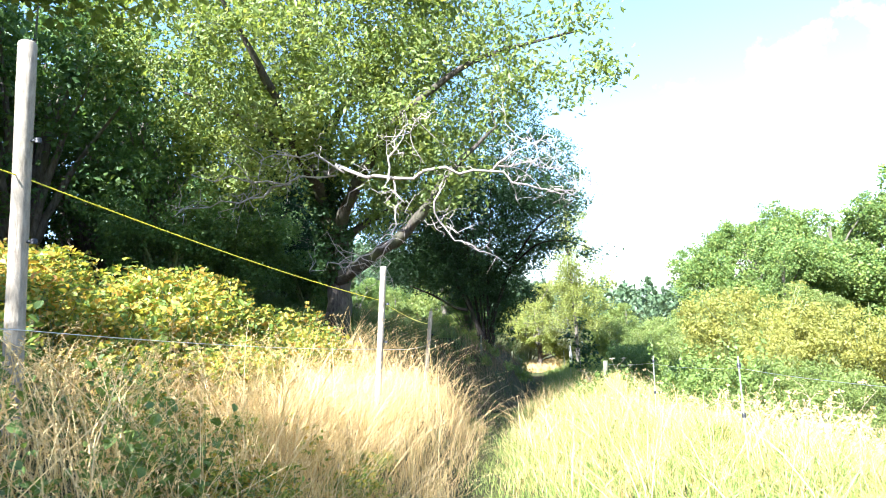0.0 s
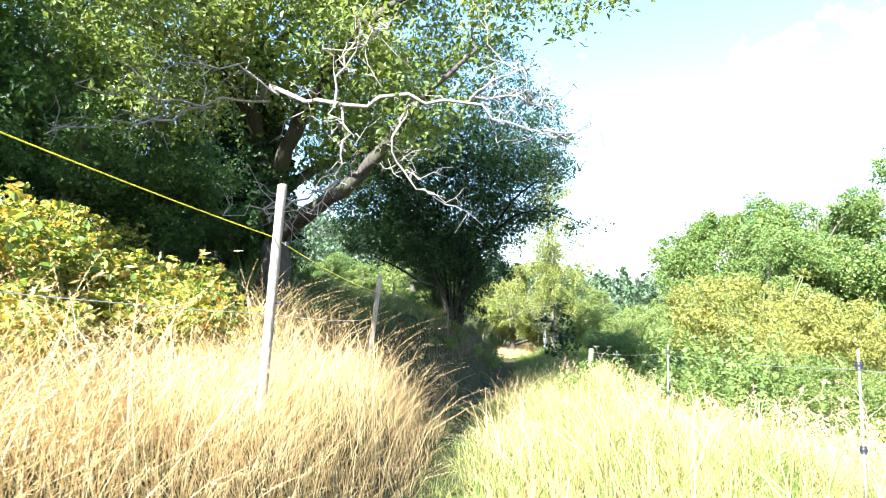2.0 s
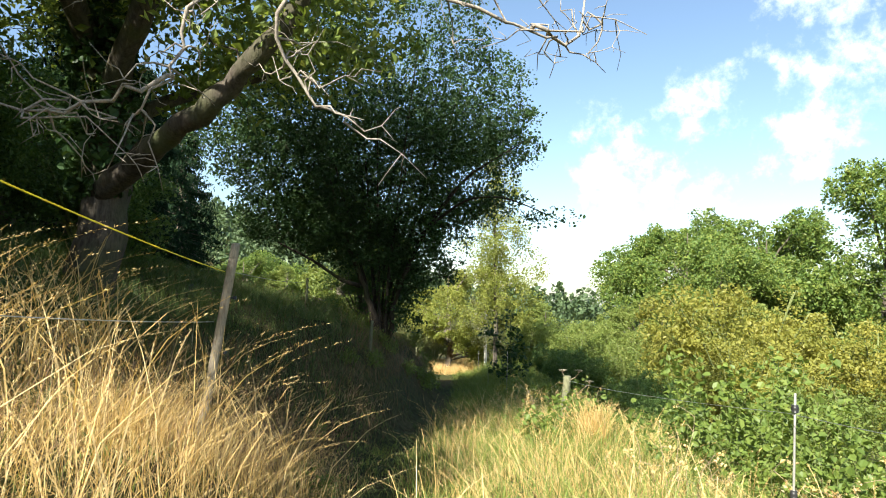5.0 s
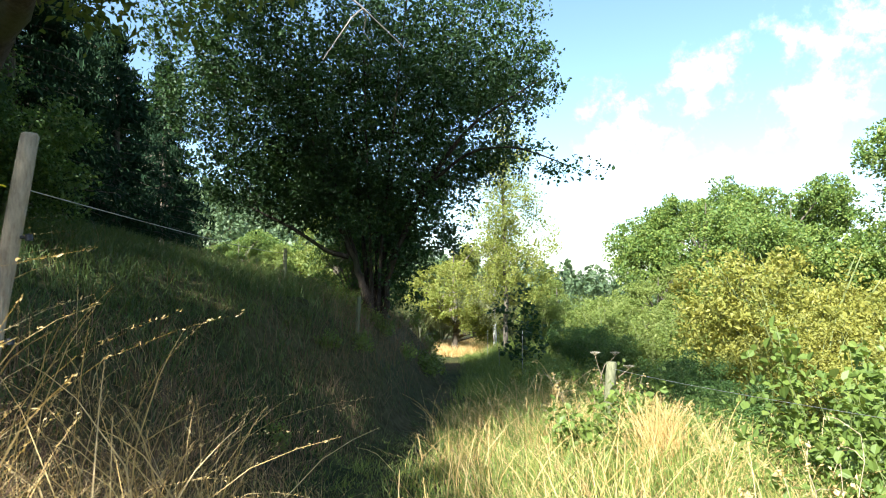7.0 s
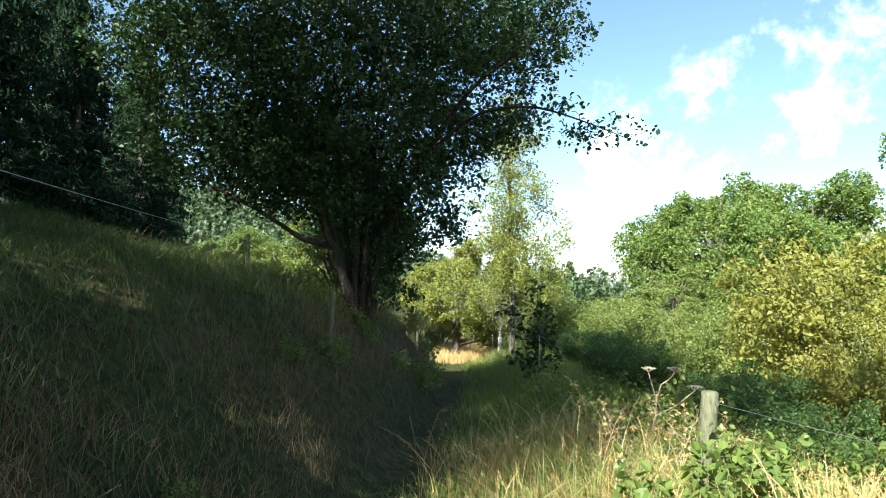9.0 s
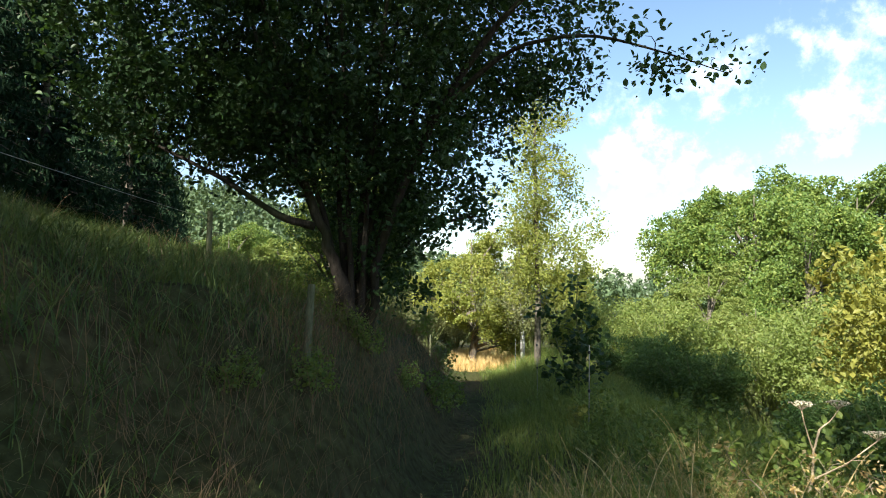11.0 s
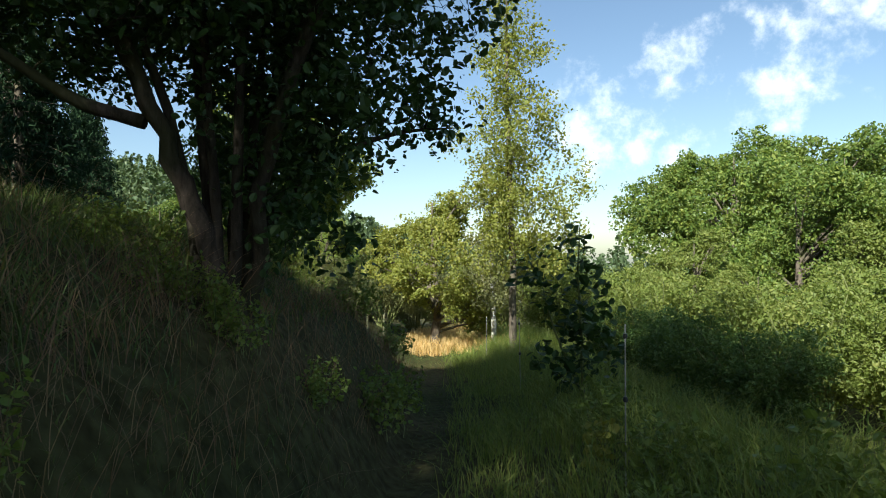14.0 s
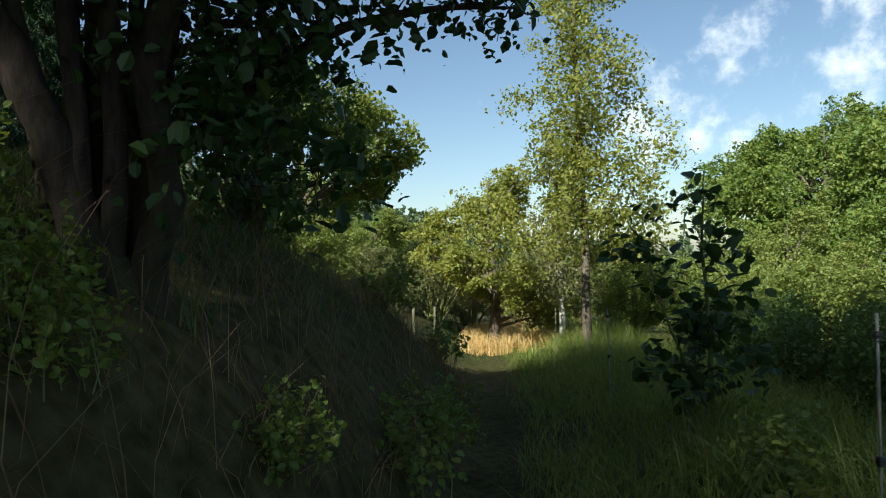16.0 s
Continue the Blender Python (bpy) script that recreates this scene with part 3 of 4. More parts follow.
ivy_t, ivy_a = RNG.uniform(0.9, 4.6, 5200), RNG.uniform(0, 6.283, 5200)
ivy_r = RNG.uniform(0.20, 0.42, 5200) * np.interp(ivy_t, [0.9, 1.6, 4.6], [0.8, 1.1, 0.8])
ivy = np.stack([ivy_r * np.cos(ivy_a) + np.interp(ivy_t, [2.2, 4.6], [0, -0.35]), ivy_r * np.sin(ivy_a), ivy_t], -1)
tagged(part_of("ivy", leaf_mesh("ivy", ivy, 0.085, SHADE, 0.2, 0.85, True), old, "dark glossy ivy leaves round the trunk"), kind="stuff")


def dead_limb():
    """Bleached, leafless boughs that hang from the long limb."""
    main = [((-0.2, -0.8, 3.3), (0.6, -2.5, 2.8), (1.5, -2.7, 2.6), (2.5, -2.7, 2.65), (3.4, -2.6, 2.6), (4.2, -2.5, 2.25), (4.8, -2.4, 2.15)),
            ((1.62, -2.7, 2.58), (1.66, -2.72, 2.1), (1.55, -2.7, 1.5), (1.25, -2.8, 1.1)), ((1.55, -2.75, 1.5), (1.1, -2.9, 1.2), (0.6, -3.0, 1.05)),
            ((3.4, -2.6, 2.6), (3.7, -2.7, 2.9), (4.3, -2.8, 3.05)), ((0.6, -2.5, 2.8), (0.2, -2.9, 3.1), (-0.6, -3.2, 3.0)), ((1.5, -2.7, 2.6), (1.7, -2.9, 3.2), (2.3, -3.0, 3.6)),
            ((2.5, -2.7, 2.55), (2.3, -2.5, 2.0), (2.6, -2.4, 1.5), (2.9, -2.3, 1.2)), ((0.4, -1.9, 2.9), (-0.7, -2.6, 2.7), (-1.9, -3.0, 2.8)), ((-0.4, -2.2, 2.7), (-1.2, -2.9, 2.3), (-2.2, -3.1, 2.2)),
            ((3.4, -2.6, 2.6), (4.0, -2.3, 2.8), (4.7, -2.2, 2.6)), ((4.5, -2.5, 2.2), (4.9, -2.4, 2.15), (5.2, -2.4, 2.35))]
    lines = []
    for m in main:
        m = np.asarray(m)
        t0, t1 = np.linspace(0, 1, len(m)), np.linspace(0, 1, len(m) * 3)
        p = np.stack([np.interp(t1, t0, m[:, c]) for c in range(3)], -1) + RNG.normal(size=(len(t1), 3)) * 0.04
        r0 = 0.045 if len(m) == 7 else 0.022
        lines.append((p, np.linspace(r0, 0.009, len(p))))
        for q in range(13):
            k = RNG.integers(2, len(p))
            e = p[k] + RNG.normal(size=3) * np.array([0.35, 0.3, 0.3])
            b = bend(p[k], e, 0.03, 5, 0.09)
            lines.append((b, np.linspace(0.010, 0.003, 5)))
            for _ in range(2):
                e2 = b[3] + RNG.normal(size=3) * 0.16
                lines.append((bend(b[3], e2, 0.0, 4, 0.1), np.linspace(0.005, 0.002, 4)))
    part_of("dead_limb", mesh_of("dead_limb", *tubes(lines, 6), DEAD, True), old, "bare bleached dead limb with crooked twigs")


dead_limb()


# the many-stemmed tree beside the path
def clump_tree():
    stems = []
    for k in range(9):
        a = k * 2.4 + 0.3
        r = 0.04 + 0.15 * RNG.random()
        lean = 0.5 + 1.7 * RNG.random()
        b = (r * math.cos(a), r * math.sin(a) * 0.8, -0.1)
        h = 5.5 + 2.2 * RNG.random()
        stems.append(([b, (b[0] + 0.08 * lean * math.cos(a), b[1] + 0.08 * lean * math.sin(a), 1.1), (b[0] + 0.42 * lean * math.cos(a), b[1] + 0.42 * lean * math.sin(a), h * 0.5),
                       (b[0] + lean * math.cos(a), b[1] + lean * math.sin(a), h)], [0.048, 0.036, 0.026, 0.008]))
    stems.append(([(0.1, -0.15, -0.1), (-0.12, -0.2, 0.6), (-0.42, -0.3, 1.36), (-0.85, -0.4, 2.4), (-1.3, -0.5, 4.0)], [0.10, 0.08, 0.065, 0.055, 0.02]))
    stems.append(([(-0.5, -0.3, 1.38), (-0.95, -0.4, 1.5), (-1.6, -0.5, 1.95), (-2.7, -0.6, 2.5)], [0.055, 0.045, 0.03, 0.012]))
    stems.append(([(0.2, -0.1, -0.1), (0.3, -0.3, 1.0), (0.8, -0.8, 2.4), (1.8, -1.4, 3.9), (3.0, -2.0, 4.6)], [0.07, 0.06, 0.05, 0.035, 0.012]))
    stems.append(([(0.9, -0.9, 2.6), (1.8, -1.5, 3.4), (2.6, -2.0, 3.4), (3.3, -2.4, 3.05), (3.8, -2.7, 2.75)], [0.035, 0.026, 0.018, 0.011, 0.004]))
    stems.append(([(0.15, 0.1, 0.5), (0.8, 0.7, 1.35), (1.5, 1.15, 1.65), (2.1, 1.45, 1.75)], [0.04, 0.03, 0.02, 0.006]))
    lobes = [(1.4, 0.9, 1.85, 0.5, 0.5, 0.3), (1.6, 1.2, 1.65, 0.45, 0.45, 0.25), (2.0, 1.4, 1.75, 0.35, 0.4, 0.22), (1.4, 0.2, 2.4, 0.5, 0.5, 0.3), (2.6, -2.0, 3.3, 0.5, 0.4, 0.3), (3.0, -2.25, 3.2, 0.4, 0.35, 0.25), (3.3, -2.4, 3.0, 0.4, 0.3, 0.25), (3.7, -2.65, 2.8, 0.35, 0.3, 0.2), (0, 0, 7.0, 3.1, 2.8, 2.5), (-1.6, -0.4, 6.0, 2.2, 1.9, 1.7), (1.7, -0.4, 6.0, 2.0, 1.9, 1.7), (-2.6, -0.5, 4.4, 1.4, 1.4, 1.0), (-2.8, -0.4, 5.7, 1.5, 1.6, 1.3), (-3.2, -0.3, 4.3, 1.1, 1.2, 0.8), (-1.6, -0.6, 2.9, 0.9, 0.9, 0.6), (2.7, -0.6, 5.3, 1.2, 1.3, 1.1), (-3.4, -0.2, 6.2, 1.5, 1.6, 1.4), (-3.6, 0.2, 5.0, 1.3, 1.4, 0.9), (-2.2, -1.0, 7.6, 1.8, 1.6, 1.3), (-1.2, 0.8, 3.6, 1.4, 1.2, 1.2), (-2.0, 0.5, 3.4, 1.2, 1.2, 0.8), (-0.8, 1.2, 4.8, 1.6, 1.2, 1.4),
             (0.6, 0.2, 1.0, 0.4, 0.5, 0.7), (0.65, 0.3, 1.9, 0.45, 0.5, 0.8), (0.6, 0.0, 1.5, 0.42, 0.5, 0.8), (-2.2, -0.5, 2.7, 1.2, 1.0, 0.5), (-1.4, -0.4, 2.5, 0.8, 0.8, 0.4), (-1.9, -0.4, 4.0, 1.7, 1.7, 1.4), (1.8, -0.4, 4.4, 1.6, 1.8, 1.7), (0, -1.4, 4.4, 2.2, 1.5, 1.6), (0, 1.4, 4.2, 2.4, 1.5, 1.9),
             (-2.4, -0.5, 2.8, 1.0, 1.2, 0.6), (2.4, -1.6, 4.6, 1.3, 1.0, 0.7), (0.5, 0.2, 1.9, 0.45, 0.6, 1.2), (0.5, -0.4, 3.0, 1.3, 1.0, 1.0), (0.9, 0.3, 3.2, 0.8, 0.9, 0.9), (-0.1, 0.9, 2.6, 0.9, 0.8, 1.1),
             (0.5, 0.1, 1.2, 0.42, 0.5, 0.8), (-0.2, -0.7, 2.3, 0.8, 0.5, 0.7), (-0.9, 0.6, 3.0, 1.1, 1.0, 0.9), (-0.6, 1.8, 3.0, 1.1, 1.0, 1.1), (-1.6, 1.6, 4.4, 1.4, 1.2, 1.3), (-2.6, 1.2, 3.4, 1.2, 1.2, 0.9), (-0.4, 2.2, 4.2, 1.6, 1.0, 1.6), (1.3, -0.2, 3.6, 1.0, 1.0, 0.8), (1.5, 0.4, 5.2, 1.6, 1.4, 1.2), (1.0, 1.0, 2.2, 0.7, 0.7, 0.4), (1.8, 1.0, 2.7, 0.7, 0.7, 0.35), (1.6, 0.6, 3.4, 1.0, 0.9, 0.6), (-1.7, 2.5, 3.1, 1.0, 0.8, 1.0), (-1.0, 2.4, 3.4, 1.0, 0.8, 1.1),
             (0.65, 0.0, 0.8, 0.55, 0.7, 0.6), (0.7, 0.2, 1.3, 0.5, 0.7, 0.5), (0.85, 0.1, 1.9, 0.55, 0.7, 0.4), (1.4, 0.0, 2.8, 0.9, 1.0, 0.5), (2.1, -0.2, 3.3, 0.8, 0.9, 0.5), (2.7, -0.2, 3.5, 0.6, 0.8, 0.4), (2.7, 0.0, 4.5, 0.8, 0.9, 0.7), (-0.5, -0.9, 2.7, 1.3, 0.7, 0.6), (0.5, -0.9, 2.6, 1.0, 0.7, 0.6), (0.25, -0.5, 1.5, 0.5, 0.3, 0.7), (0.4, -0.55, 2.1, 0.6, 0.4, 0.6), (0.35, -0.4, 0.8, 0.35, 0.3, 0.5), (-0.1, -0.6, 2.2, 0.6, 0.35, 0.4),
             (1.3, -0.6, 1.75, 0.5, 0.5, 0.3), (1.6, -0.5, 2.1, 0.5, 0.5, 0.3), (0.85, -0.6, 1.35, 0.4, 0.4, 0.35), (1.0, -1.0, 2.3, 0.6, 0.6, 0.4), (-0.6, -0.5, 2.2, 0.8, 0.5, 0.5), (-1.2, -0.5, 2.4, 0.8, 0.6, 0.5), (0.1, 0.5, 1.4, 0.5, 0.4, 0.7), (-0.5, 0.6, 2.2, 0.7, 0.6, 0.5), (-1.4, 0.6, 2.4, 0.9, 0.8, 0.6), (-2.4, 0.4, 2.6, 0.9, 0.9, 0.6), (-2.8, -1.0, 2.9, 0.9, 0.8, 0.6)]
    return plant("clump_tree", grow(stems, lobes, 4500, 148000, 0.066, SHADE, SHADED_BARK, 0.2, 0.25, 0.45, True, 0.72, clump=0.30), 1.2, 22.6,
                 "dense many-stemmed tree, coloured dark for shade, on the bank beside the path", "tree")


clump_tree()


# the tall slender tree and white birch at the clearing
def slender_tree(h, w, n_twigs, n_leaves, mat, bark, r0, leaf=0.10, droop=0.0):
    stems = [([(0, 0, 0), (0.04, 0.02, h * 0.35), (-0.03, 0.03, h * 0.7), (0.02, 0, h)], [r0, r0 * 0.8, r0 * 0.5, 0.012])]
    lobes = []
    for k in range(64):
        t = 0.24 + 0.74 * ((k * 0.7549) % 1.0)
        r = w * (1.0 - 0.74 * max(0, (t - 0.35) / 0.65)) * (0.85 if t < 0.3 else 1)
        a, o = k * 3.58 + RNG.uniform(-0.6, 0.6), RNG.uniform(0.35, 0.95)
        lobes.append((o * r * math.cos(a), o * r * math.sin(a), h * t - 0.12 * o * r, r * RNG.uniform(0.26, 0.4), r * RNG.uniform(0.26, 0.4), h * RNG.uniform(0.03, 0.055)))
    for k in range(14):
        t = 0.3 + 0.68 * k / 13
        lobes.append((0.0, 0.0, h * t, 0.32 * w * (1.25 - t), 0.32 * w * (1.25 - t), h * 0.04))
    return grow(stems, lobes, n_twigs, n_leaves, leaf, mat, bark, 0.15, 0.2, 0.4, False, 0.7, droop=droop, thin=0.006, sides=3)


plant("slender_tree", slender_tree(9.6, 2.3, 760, 23000, BIRCH, BARK, 0.10, 0.08), 6.4, 33.5, "tall slender tree with light yellow-green leaves", "tree", z=float(ground_z(6.4, 33.5)) - 0.05)
plant("birch", slender_tree(5.2, 1.5, 300, 9000, OLIVE, WHITE, 0.085, 0.07, 0.15), 6.4, 35.6, "small birch with a white trunk and hanging twigs", "tree")


# bushes and broad trees, a few kinds that are planted again
def bush_parts(w, h, n_stems, twigs, leaves, leaf, mat, bark, fine=False, slim=0.6, clump=0.24, low=0.12, shell=0.8):
    """A shrub: stems that part from the ground, each with rounded masses of leaf clumps."""
    stems, lobes = [], []
    for k in range(n_stems):
        a, l = k * 2.4 + RNG.uniform(-0.4, 0.4), RNG.uniform(0.25, 1.0) * w * 0.62
        z = h * RNG.uniform(0.62, 0.95) * (1 - 0.25 * (l / w) ** 2)
        tip = (l * math.cos(a), l * math.sin(a), z)
        stems.append(([(0.08 * math.cos(a), 0.08 * math.sin(a), -0.1), (0.4 * tip[0], 0.4 * tip[1], 0.5 * z), tip], [0.012 * h + 0.012, 0.009 * h + 0.008, 0.006]))
        r = w * RNG.uniform(0.13, 0.21)
        lobes.append((tip[0], tip[1], z - 0.8 * r, r, r, r * RNG.uniform(0.7, 1.1)))
        r = w * RNG.uniform(0.12, 0.2)
        lobes.append((0.95 * tip[0], 0.95 * tip[1], h * RNG.uniform(low + 0.08, 0.55), r, r, 0.8 * r))
    return grow(stems, lobes, twigs, leaves, leaf, mat, bark, 0.16, shell, 0.4, fine, slim, thin=0.007, min_z=low * h, sides=3, segments=4, clump=clump)


def broad_parts(h, w, clumps, leaves, mat, leaf=0.17, clump=0.5):
    """A broad tree: a dome of rounded boughs, each a heap of leaf clumps."""
    stems = [([(0, 0, -0.2), (0.1, 0, h * 0.25), (0, 0.1, h * 0.55), (0, 0, h * 0.86)], [0.032 * h, 0.024 * h, 0.014 * h, 0.02])]
    lobes = [(0, 0, h * 0.5, w * 0.3, w * 0.3, h * 0.3)]
    for k in range(46):
        a = k * 2.4 + RNG.uniform(-0.4, 0.4)
        z = h * (0.14 + 0.76 * ((k * 0.618) % 1.0))
        r = w * 0.5 * math.sqrt(max(0.05, 1 - ((z / h - 0.4) / 0.56) ** 2)) * RNG.uniform(0.8, 1.0)
        tip = (r * math.cos(a), r * math.sin(a), z)
        if k % 2:
            stems.append(([(0, 0, z * 0.6), (0.5 * tip[0], 0.5 * tip[1], 0.86 * z), tip], [0.009 * h, 0.006 * h, 0.01]))
        q = w * RNG.uniform(0.09, 0.17)
        lobes.append((*tip, q, q, q * RNG.uniform(0.85, 1.1)))
    return grow(stems, lobes, clumps, leaves, leaf, mat, BARK, 0.2, 0.75, 0.3, False, 0.7, thin=0.010, sides=3, segments=4, clump=clump)


plant("leafy_tree", broad_parts(5.2, 3.7, 300, 24000, BIRCH, 0.08, 0.24), 4.9, 37.0, "bushy young tree with yellow-green leaves by the clearing", "tree")
oak_a, oak_b, oak_c = broad_parts(11, 10.5, 950, 66000, OAK, 0.16, 0.6), broad_parts(10, 9.5, 850, 58000, OAK, 0.16, 0.6), broad_parts(8, 7, 620, 32000, ASH, 0.15, 0.42)
for kind, x, y, turn, sc in [(oak_a, 25.4, 53.0, 20, 1.14), (oak_b, 28.5, 48, 80, 1.12), (oak_a, 34.0, 44, 200, 1.25), (oak_b, 32.5, 55, 310, 1.3), (oak_a, 28.5, 33, 140, 0.93), (oak_b, 22.5, 44, 250, 0.8)]:
    plant("oak", kind, x, y, "broad green oak with a lobed sunlit crown", "tree", "oaks down the slope", turn=turn, scale=sc)
for x, y, turn, sc in [(17.5, 44, 0, 0.68), (20.5, 38, 200, 0.62), (14, 52, 60, 0.62), (10.5, 56, 150, 0.55), (15, 36, 90, 0.42)]:
    plant("leafy_tree", oak_c, x, y, "pale green leafy tree behind the fence", "tree", "pale trees down the slope", turn=turn, scale=sc)

shrub_y, shrub_g, shrub_p, shrub_o = (bush_parts(3.4, 3.2, 18, 230, 22100, 0.07, YELLOW, CANE, clump=0.32), bush_parts(2.8, 2.6, 14, 230, 17000, 0.075, HEDGE, CANE, clump=0.32),
                                      bush_parts(3.0, 2.8, 16, 230, 17850, 0.075, ASH, CANE, clump=0.32), bush_parts(3.4, 3.0, 14, 380, 20000, 0.06, OLIVE, CANE))
for kind, name, label, spots in [
    (shrub_y, "yellow_shrub", "bushy shrub with yellowing leaves", [(10.4, 22.0, 0, 1.3), (12.8, 20.5, 100, 1.1), (8.6, 19.2, 220, 0.8)]),
    (shrub_g, "green_shrub", "dark green leafy shrub behind the wire fence", [(6.9, 24.4, 0, 0.6), (7.9, 27.6, 130, 0.66), (6.9, 20.0, 300, 0.55), (7.2, 21.4, 60, 0.5), (6.4, 18.3, 200, 0.45), (8.4, 30.5, 10, 0.7), (-4.9, 15.4, 20, 0.9), (-3.6, 17.4, 90, 0.8), (-5.6, 13.0, 200, 0.9)]),
    (shrub_p, "pale_shrub", "pale green shrub in the sun", [(12.0, 28.0, 0, 1.05), (9.4, 26.5, 120, 0.85), (14.5, 31, 200, 1.2), (7.8, 16.0, 300, 0.6), (7.4, 12.6, 30, 0.5), (10.2, 33, 90, 1.0), (9.4, 39, 10, 1.0), (12.5, 41, 40, 1.2), (0.0, 36.0, 60, 0.8), (15.5, 27, 60, 0.95)]),
    (shrub_o, "willow_shrub", "olive-grey shrub beside the clearing", [(3.6, 40.2, 0, 0.95), (5.2, 45.0, 100, 1.1), (7.6, 46.5, 30, 1.1), (3.2, 45, 200, 1.1), (8.6, 43, 300, 1.0)]),
]:
    for x, y, turn, sc in spots:
        plant(name, kind, x, y, label, "shrub", name.replace("_", " ") + "s", turn=turn, scale=sc)

# far edge and spruces on the hillside
def spruce_parts(h, w, sprays):
    stems = [([(0, 0, -0.2), (0, 0, h * 0.5), (0, 0, h)], [0.02 * h, 0.013 * h, 0.01])]
    lines, cs = [], []
    for k in range(sprays):
        t = RNG.uniform(0.03, 0.98) ** 0.9
        z, a = h * t, RNG.uniform(0, 6.28)
        r = w * (1 - t) ** 0.8 * RNG.uniform(0.75, 1.1) + 0.15
        p = bend((0, 0, z), (r * math.cos(a), r * math.sin(a), z - 0.22 * r), 0.06 * r, 5, 0.02)
        lines.append((p, np.linspace(0.02 + 0.01 * r, 0.004, 5)))
        m = int(28 + 22 * r)
        q = RNG.uniform(0.8, 4, m)
        c = np.stack([np.interp(q, np.arange(5), p[:, b]) for b in range(3)], -1)
        cs.append(c + RNG.normal(size=c.shape) * np.array([0.16, 0.16, 0.10]) - np.array([0, 0, 0.08]))
    trunk = ("trunk", mesh_of("trunk", *tubes([(np.linspace((0, 0, -0.2), (0, 0, h), 8), np.linspace(0.022 * h, 0.01, 8))], 8), BARK, True))
    return [trunk, ("branchwork", mesh_of("branchwork", *tubes(lines, 3), BARK, True)), ("crown", leaf_mesh("crown", np.concatenate(cs), 0.24, SPRUCE, 0.4, 0.3, False, aim=np.array([0, 0, -0.8])))]


spruce_a, spruce_b = spruce_parts(12, 3.0, 230), spruce_parts(10, 2.8, 210)
for q, (x, y, sc) in enumerate([(-6.0, 22.5, 0.78), (-7.2, 26, 0.85), (-8.2, 30, 0.85), (-9.0, 34, 0.85), (-9.2, 38, 0.85), (-10.2, 44, 0.9), (-11.8, 52, 0.95), (-13.4, 60, 1.1), (-16.6, 72, 1.35), (-22.5, 88, 1.7), (-13.0, 27, 1.2), (-13.5, 18, 1.2), (-7.4, 32.2, 0.9), (-8.4, 41, 1.0), (-10.8, 48, 1.1)]):
    plant("spruce", spruce_a if q % 2 else spruce_b, x, y, "dark spruce with branches down to the grass", "tree", "spruces along the hillside", turn=67 * q, scale=sc)
for kind, x, y, turn, sc in [(oak_b, -7.5, 55, 30, 0.62), (oak_c, -4.0, 51, 80, 0.6), (oak_c, -1.0, 47, 150, 0.55), (oak_b, -5.5, 62, 200, 0.7), (oak_c, 1.2, 52, 300, 0.6), (oak_a, 2.0, 62, 100, 0.55), (oak_c, 6, 58, 20, 0.55), (oak_c, -0.2, 38.5, 220, 0.85)]:
    plant("field_tree", kind, x, y, "green field tree at the far end of the meadow", "tree", "trees beyond the meadow", turn=turn, scale=sc)
hedge_a, hedge_b = bush_parts(5.0, 7.0, 18, 600, 20000, 0.12, HEDGE, BARK, low=0.03, clump=0.46), bush_parts(4.6, 6.0, 17, 560, 18000, 0.12, HEDGE, BARK, low=0.03, clump=0.44)
for kind, x, y, turn, sc in [(hedge_a, -7.0, 16.2, 0, 0.7), (hedge_b, -8.6, 13.2, 80, 1.0), (hedge_a, -6.2, 20.0, 160, 0.5), (hedge_b, -10.5, 10.0, 220, 1.1), (hedge_a, -9.6, 18.0, 300, 1.2), (hedge_b, -12.0, 13.5, 20, 1.2), (hedge_a, -5.6, 18.0, 40, 0.5), (hedge_b, -4.3, -1.7, 130, 0.75), (hedge_b, 0.8, 27.0, 250, 0.42)]:
    plant("hedge_tree", kind, x, y, "dark leafy hedge tree with branches down to the ground", "tree", "hedge trees on the hillside", turn=turn, scale=sc)
# a tall tree above the bank: its limbs reach over the path and shade it
def bank_tree():
    stems = [([(0, 0, -0.2), (0.1, 0, 2.5), (0.4, 0.1, 4.6), (0.6, 0.3, 6.6)], [0.26, 0.2, 0.12, 0.03])]
    lobes = [(0.6, 0.3, 6.2, 1.3, 1.3, 1.0)]
    for tip in ((2.6, -0.2, 5.0), (3.3, 1.0, 5.0), (3.2, 2.4, 4.9), (2.2, 1.6, 5.0), (1.2, 1.2, 5.4), (3.0, 3.9, 4.6), (1.5, 3.0, 5.0), (-0.6, 2.4, 5.0), (0.4, 2.8, 5.0)):
        stems.append(([(0.35, 0.1, 3.8), (0.5 * tip[0] + 0.2, 0.5 * tip[1], 4.7), tip], [0.1, 0.06, 0.015]))
        lobes.append((*tip, 1.25, 1.25, 0.7))
    return plant("bank_tree", grow(stems, lobes, 600, 12500, 0.14, ASH, BARK, 0.2, 0.3, 0.6, False, 0.7, sides=3, segments=4), -7.9, 5.3, "tall leafy tree above the bank reaching over the path", "tree")


bank_tree()
for kind, x, y, turn, sc in [(oak_b, -10.8, 7.2, 40, 0.85)]:
    plant("field_tree", kind, x, y, "broad leafy tree high on the bank", "tree", "trees on the bank", turn=turn, scale=sc)
plant("field_tree", oak_c, -8.4, -2.4, "broad leafy tree high on the bank", "tree", "trees on the bank", turn=20, scale=0.75)


